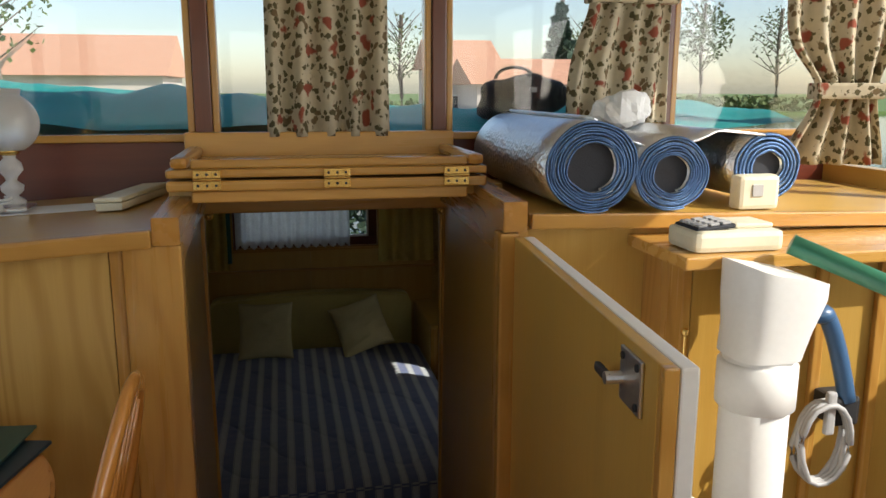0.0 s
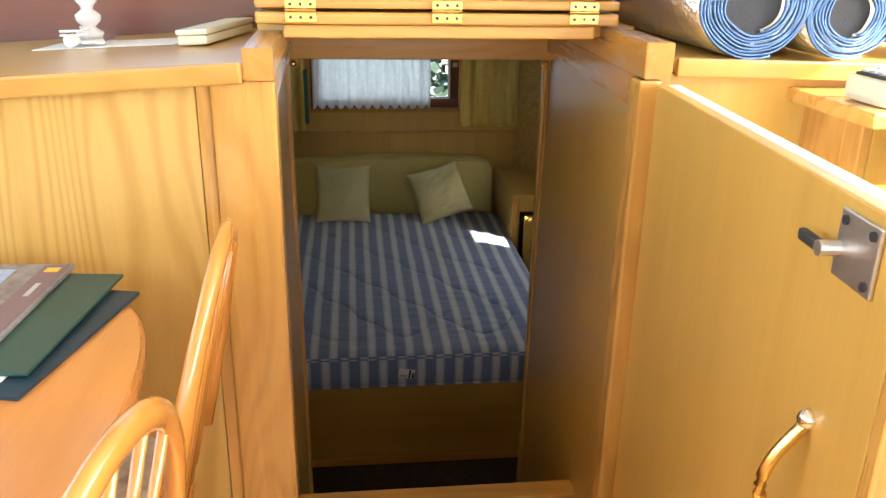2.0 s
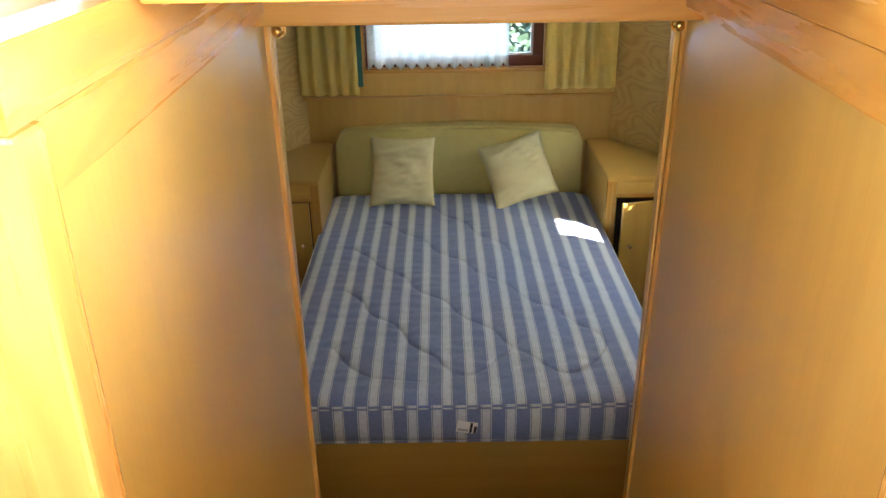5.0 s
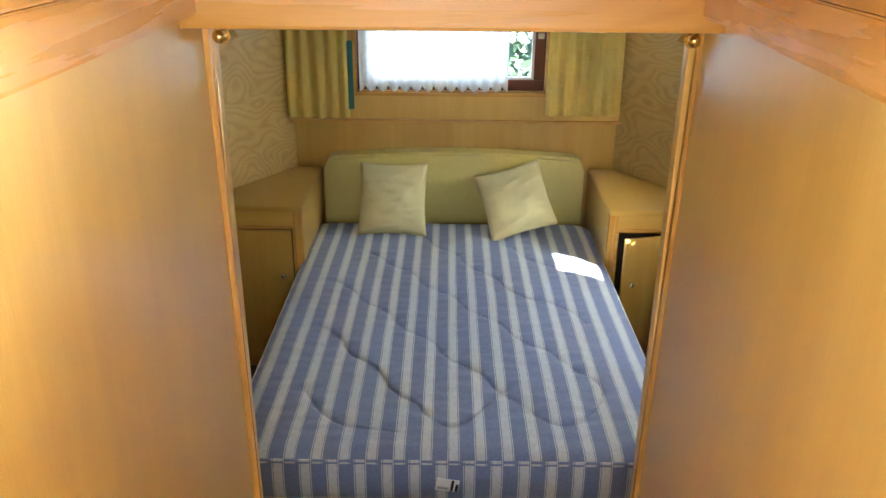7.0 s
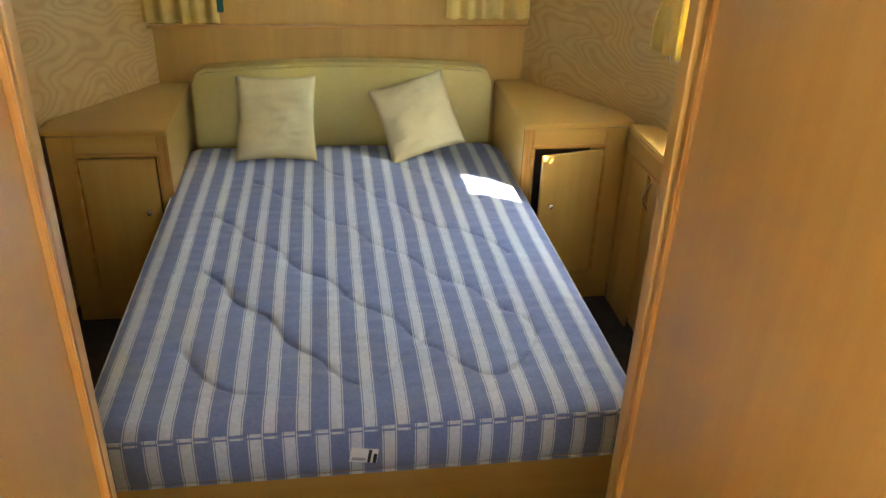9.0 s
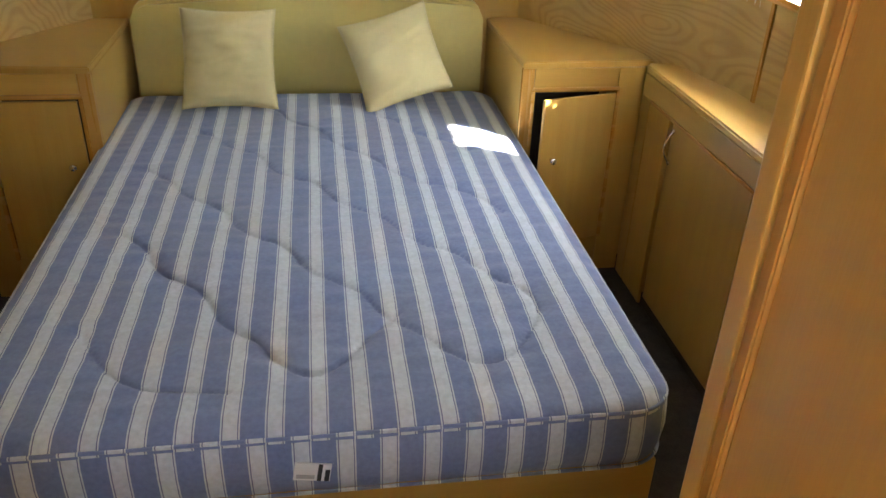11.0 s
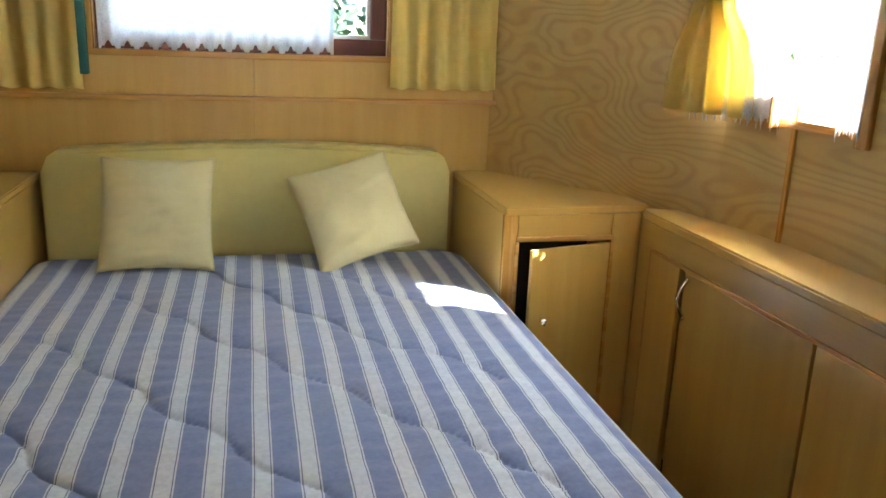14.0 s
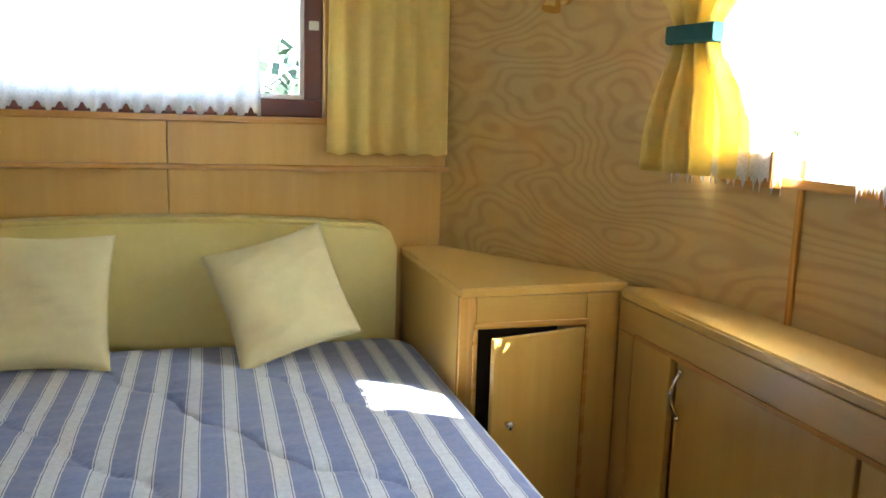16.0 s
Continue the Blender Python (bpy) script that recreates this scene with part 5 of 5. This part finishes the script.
part("handle", tube([(1.30 + 0.075 * s, 1.37, 1.30 + 0.01 * math.sin(s * 3) - 0.19 * s ** 1.3) for s in [i / 12 for i in range(13)]], 0.017, 12), BLUE, hs, smooth=True)
part("head", ball((1.292, 1.365, 1.297), 0.024, (1.2, 1, 0.8), 14), BLUE, hs, smooth=True)
part("holder", box((1.34, 1.36, 1.06), (1.40, 1.43, 1.12), 0.008), BLACK, hs)
part("hook", box((1.315, 1.345, 1.05), (1.335, 1.36, 1.14), 0.006), GREY, hs)
part("hose", tube([(1.315 + 0.055 * math.cos(a) + 0.004 * (a % 2), 1.34 + 0.0015 * a, 1.03 + 0.085 * math.sin(a)) for a in [i * 0.35 for i in range(75)]], 0.0055, 8), GREY, hs, "coiled grey hose", True)
solo("green_pole", rod((1.19, 1.33, 1.445), (1.75, 1.02, 1.19), 0.019, n=16), GREEN, "green painted pole leaning on the ledge", "pole", smooth=True)

# floral curtains in the wheelhouse
curtain("floral_curtain", (0.25, 2.215), (0.565, 2.215), 1.60, 2.16, 4.5, 0.030, FLORAL, "cream curtain with brown and red flowers", seed=21, pull=0.02, group="floral curtains")
curtain("floral_curtain", (1.07, 2.215), (1.375, 2.215), 1.63, 2.16, 4, 0.028, FLORAL, "cream floral curtain drawn to one side", seed=25, tie=1.98, waist=0.8, anchor=1.0, group="floral curtains")
curtain("floral_curtain", (1.66, 2.10), (1.95, 2.02), 1.515, 2.16, 4, 0.035, FLORAL, "cream floral curtain gathered by its tieback", seed=29, tie=1.72, waist=0.55, anchor=0.7, group="floral curtains")
curtain("floral_curtain", (-0.78, 2.215), (-0.52, 2.215), 1.60, 2.16, 4, 0.028, FLORAL, "cream curtain with brown and red flowers", seed=33, group="floral curtains")

# ---- outside ----
GZ = -0.9
structure("ground", box((-400, -300, GZ - 1.2), (-4.5, 600, GZ), 0), GRASS, "grassy bank beside the mooring", category="ground")
structure("water", box((-4.5, -300, GZ - 1.3), (400, 600, GZ - 0.5), 0), WATER, "calm lake water around the boat", category="water")
structure("far_bank", box((-4.5, 95, GZ - 1.2), (400, 600, GZ - 0.1), 0), GRASS, "far bank of the lake", category="ground")
structure("quay", box((-4.5, 24, GZ - 1.2), (14, 95, GZ + 0.1), 0), mat("quay_concrete", (0.45, 0.42, 0.38), 0.85, vary=0.15, scale=1.5), "pale concrete quay", category="pavement")


structure("mooring_bank", box((-3, 8.4, GZ - 1.2), (8, 12, GZ), 0), GRASS, "grassy bank astern of the boat", category="ground")


def canvas(u, v):
    x, y = -1.3 + 3.2 * u, 2.36 + 1.5 * v
    h = 0.165 + 0.04 * math.sin(u * 5.5 + 0.6) + 0.05 * noise.noise(Vector((x * 2.2, y * 2, 0))) + 0.02 * noise.noise(Vector((x * 7, y * 6, 2)))
    return Vector((x, y, 1.525 + max(h, 0.02) * math.sin(math.pi * min(0.1 + v, 1.0)) ** 0.5))


tarp = solo("canvas_cover", sheet(canvas, 90, 40), TEAL, "folded teal canvas cover heaped on the cabin roof", "canvas cover", smooth=True)


def crown(c, size, leaf, count, bm=None, seed=0):
    """Many small leaf clumps in an uneven cloud."""
    rnd = random.Random(seed)
    bm = bm or bmesh.new()
    for _ in range(count):
        while True:
            v = Vector((rnd.uniform(-1, 1), rnd.uniform(-1, 1), rnd.uniform(-1, 1)))
            if v.length < 1 and noise.noise(v * 2.3 + Vector((seed, 0, 0))) > -0.18:
                break
        p = Vector((c[0] + v.x * size[0], c[1] + v.y * size[1], c[2] + v.z * size[2]))
        a, b = Vector([rnd.gauss(0, 1) for _ in range(3)]).normalized() * leaf, Vector([rnd.gauss(0, 1) for _ in range(3)]).normalized() * leaf
        vs = [bm.verts.new(q) for q in (p - a, p + b, p + a, p - b)]
        bm.faces.new(vs)
    return bm


hedge = thing("evergreen_hedge", (2.2, 9.6, GZ), "dense dark evergreen hedge astern", "hedge")
part("foliage", crown((2.2, 9.7, 0.2), (3.2, 0.9, 1.15), 0.07, 4200, None, 61), CONIFER, hedge)
part("stems", rod((2.2, 9.7, GZ), (2.2, 9.7, 0.4), 0.06, 0.03), BARK, hedge)


def tree(x, y, h, kind, seed, label):
    rnd = random.Random(seed)
    e = thing("tree", (x, y, GZ), label, "tree", "trees on the banks")
    part("trunk", tube([(x + 0.1 * h * 0.1 * math.sin(i), y, GZ + h * 0.95 * i / 8) for i in range(9)], h * 0.018, 8), BARK, e)
    if kind == "conifer":
        bm = bmesh.new()
        for k in range(9):
            z = GZ + h * (0.15 + 0.09 * k)
            r = h * 0.26 * (1 - k / 9.5)
            crown((x, y, z), (r, r, h * 0.06), h * 0.03, 130, bm, seed + k)
        part("crown", bm, CONIFER, e)
        return
    limbs = bmesh.new()
    for k in range(26):
        a, z = rnd.uniform(0, 6.28), GZ + h * rnd.uniform(0.3, 0.85)
        r = h * rnd.uniform(0.15, 0.32)
        rod((x, y, z), (x + r * math.cos(a), y + r * math.sin(a), z + r * rnd.uniform(0.5, 1.2)), h * 0.006, h * 0.001, 5, limbs)
    part("limbs", limbs, BARK, e)
    part("crown", crown((x, y, GZ + h * 0.68), (h * 0.28, h * 0.28, h * 0.3), h * 0.016, 900 if kind == "leafy" else 330, None, seed), LEAF, e)


for i, (x, y, h, k) in enumerate(((25, 70, 11, "conifer"), (10, 66, 9, "bare"), (52, 108, 14, "bare"), (62, 112, 16, "leafy"), (72, 108, 15, "bare"), (84, 114, 17, "leafy"), (45, 115, 13, "leafy"), (95, 110, 15, "bare"), (-14, 46, 10, "bare"))):
    tree(x, y, h, k, 40 + i, {"conifer": "dark green conifer behind the quay", "bare": "half-bare spring tree on the bank", "leafy": "spring tree in light leaf on the lake shore"}[k])
for i, (x, y) in enumerate(((-16, 30), (-13, 29), (-9, 27), (-6.5, 27), (-19, 32))):
    b = thing("bush", (x, y, GZ), "rounded green bush on the bank", "bush", "bushes")
    part("foliage", crown((x, y, GZ + 0.8), (1.7, 1.2, 0.9), 0.12, 700, None, 80 + i), LEAF, b)
solo("reed_fringe", crown((45, 97, GZ + 0.8), (35, 2, 1.2), 0.4, 2200, None, 99), LEAF, "pale reeds and shrubs along the far shore", "reeds", kind="stuff")


def house(x0, y0, x1, y1, h, ridge, label, windows):
    e = thing("house", ((x0 + x1) / 2, (y0 + y1) / 2, GZ), label, "building", "buildings ashore")
    part("wall", box((x0, y0, GZ), (x1, y1, GZ + h), 0.02), RENDER_WALL, e)
    bm = bmesh.new()
    m = (y0 + y1) / 2
    a = [bm.verts.new(p) for p in ((x0 - 0.5, y0 - 0.5, GZ + h), (x0 - 0.5, y1 + 0.5, GZ + h), (x0 - 0.5, m, GZ + h + ridge))]
    b = [bm.verts.new(p) for p in ((x1 + 0.5, y0 - 0.5, GZ + h), (x1 + 0.5, y1 + 0.5, GZ + h), (x1 + 0.5, m, GZ + h + ridge))]
    bm.faces.new(a), bm.faces.new(b[::-1])
    for i in range(3):
        bm.faces.new((a[i], a[(i + 1) % 3], b[(i + 1) % 3], b[i]))
    bmesh.ops.recalc_face_normals(bm, faces=bm.faces)
    part("roof", bm, ROOF, e, "terracotta tiled roof")
    for i in range(windows):
        x = x0 + (x1 - x0) * (i + 0.5) / windows
        w = part("window", box((x - 0.7, y0 - 0.06, GZ + 1.0), (x + 0.7, y0 + 0.02, GZ + 2.3), 0.02), WHITE, e)
        part("pane", box((x - 0.6, y0 - 0.08, GZ + 1.1), (x + 0.6, y0 - 0.062, GZ + 2.2), 0), DARKGLASS, w)


house(-62, 62, -8, 74, 3.6, 3.2, "long low building with a terracotta roof", 9)
house(13, 52, 24, 60, 3.0, 1.8, "pale boathouse with a red roof on the quay", 4)
house(11.5, 58, 16, 66, 4.2, 2.2, "small red-roofed house behind the quay", 2)
for i, (x, y, m, lab) in enumerate(((-24, 45, CARRED, "red car parked ashore"), (-17, 46, CARBLUE, "blue car parked ashore"), (-12, 46, WHITE, "white van parked ashore"), (-8, 47, WHITE, "white car parked ashore"))):
    c = thing("parked_car", (x, y, GZ), lab, "car", "parked cars")
    part("body", box((x - 2.1, y - 0.85, GZ + 0.3), (x + 2.1, y + 0.85, GZ + 0.95), 0.2), m, c)
    part("cabin", box((x - 1.3, y - 0.78, GZ + 0.9), (x + 1.1, y + 0.78, GZ + 1.5), 0.25), DARKGLASS, c)
    for wx in (-1.3, 1.3):
        for wy in (-0.86, 0.70):
            part("wheel", rod((x + wx, y + wy, GZ + 0.32), (x + wx, y + wy + 0.16, GZ + 0.32), 0.32, n=20), BLACK, c)
for x, y, h in ((-9.6, 24, 9), (-2.2, 30, 9), (19.5, 42, 10)):
    p = thing("street_lamp", (x, y, GZ), "tall slim grey lamp post ashore", "lamp post", "lamp posts")
    part("pole", rod((x, y, GZ), (x, y, GZ + h), 0.10, 0.06), GREY, p)
    part("lantern", box((x - 0.2, y - 0.6, GZ + h), (x + 0.2, y + 0.2, GZ + h + 0.15), 0.05), STEEL, p)
rail = thing("quay_railing", (5, 26, GZ + 0.1), "pale wooden railing along the quay", "railing")
for i in range(12):
    part("post", box((-2 + i * 1.4, 26, GZ + 0.1), (-1.85 + i * 1.4, 26.15, GZ + 1.3), 0.02), RENDER_WALL, rail)
part("handrail", box((-2.2, 25.95, GZ + 1.3), (13.8, 26.2, GZ + 1.42), 0.02), RENDER_WALL, rail)
part("rail", box((-2.2, 26.0, GZ + 0.7), (13.8, 26.1, GZ + 0.8), 0.02), RENDER_WALL, rail)
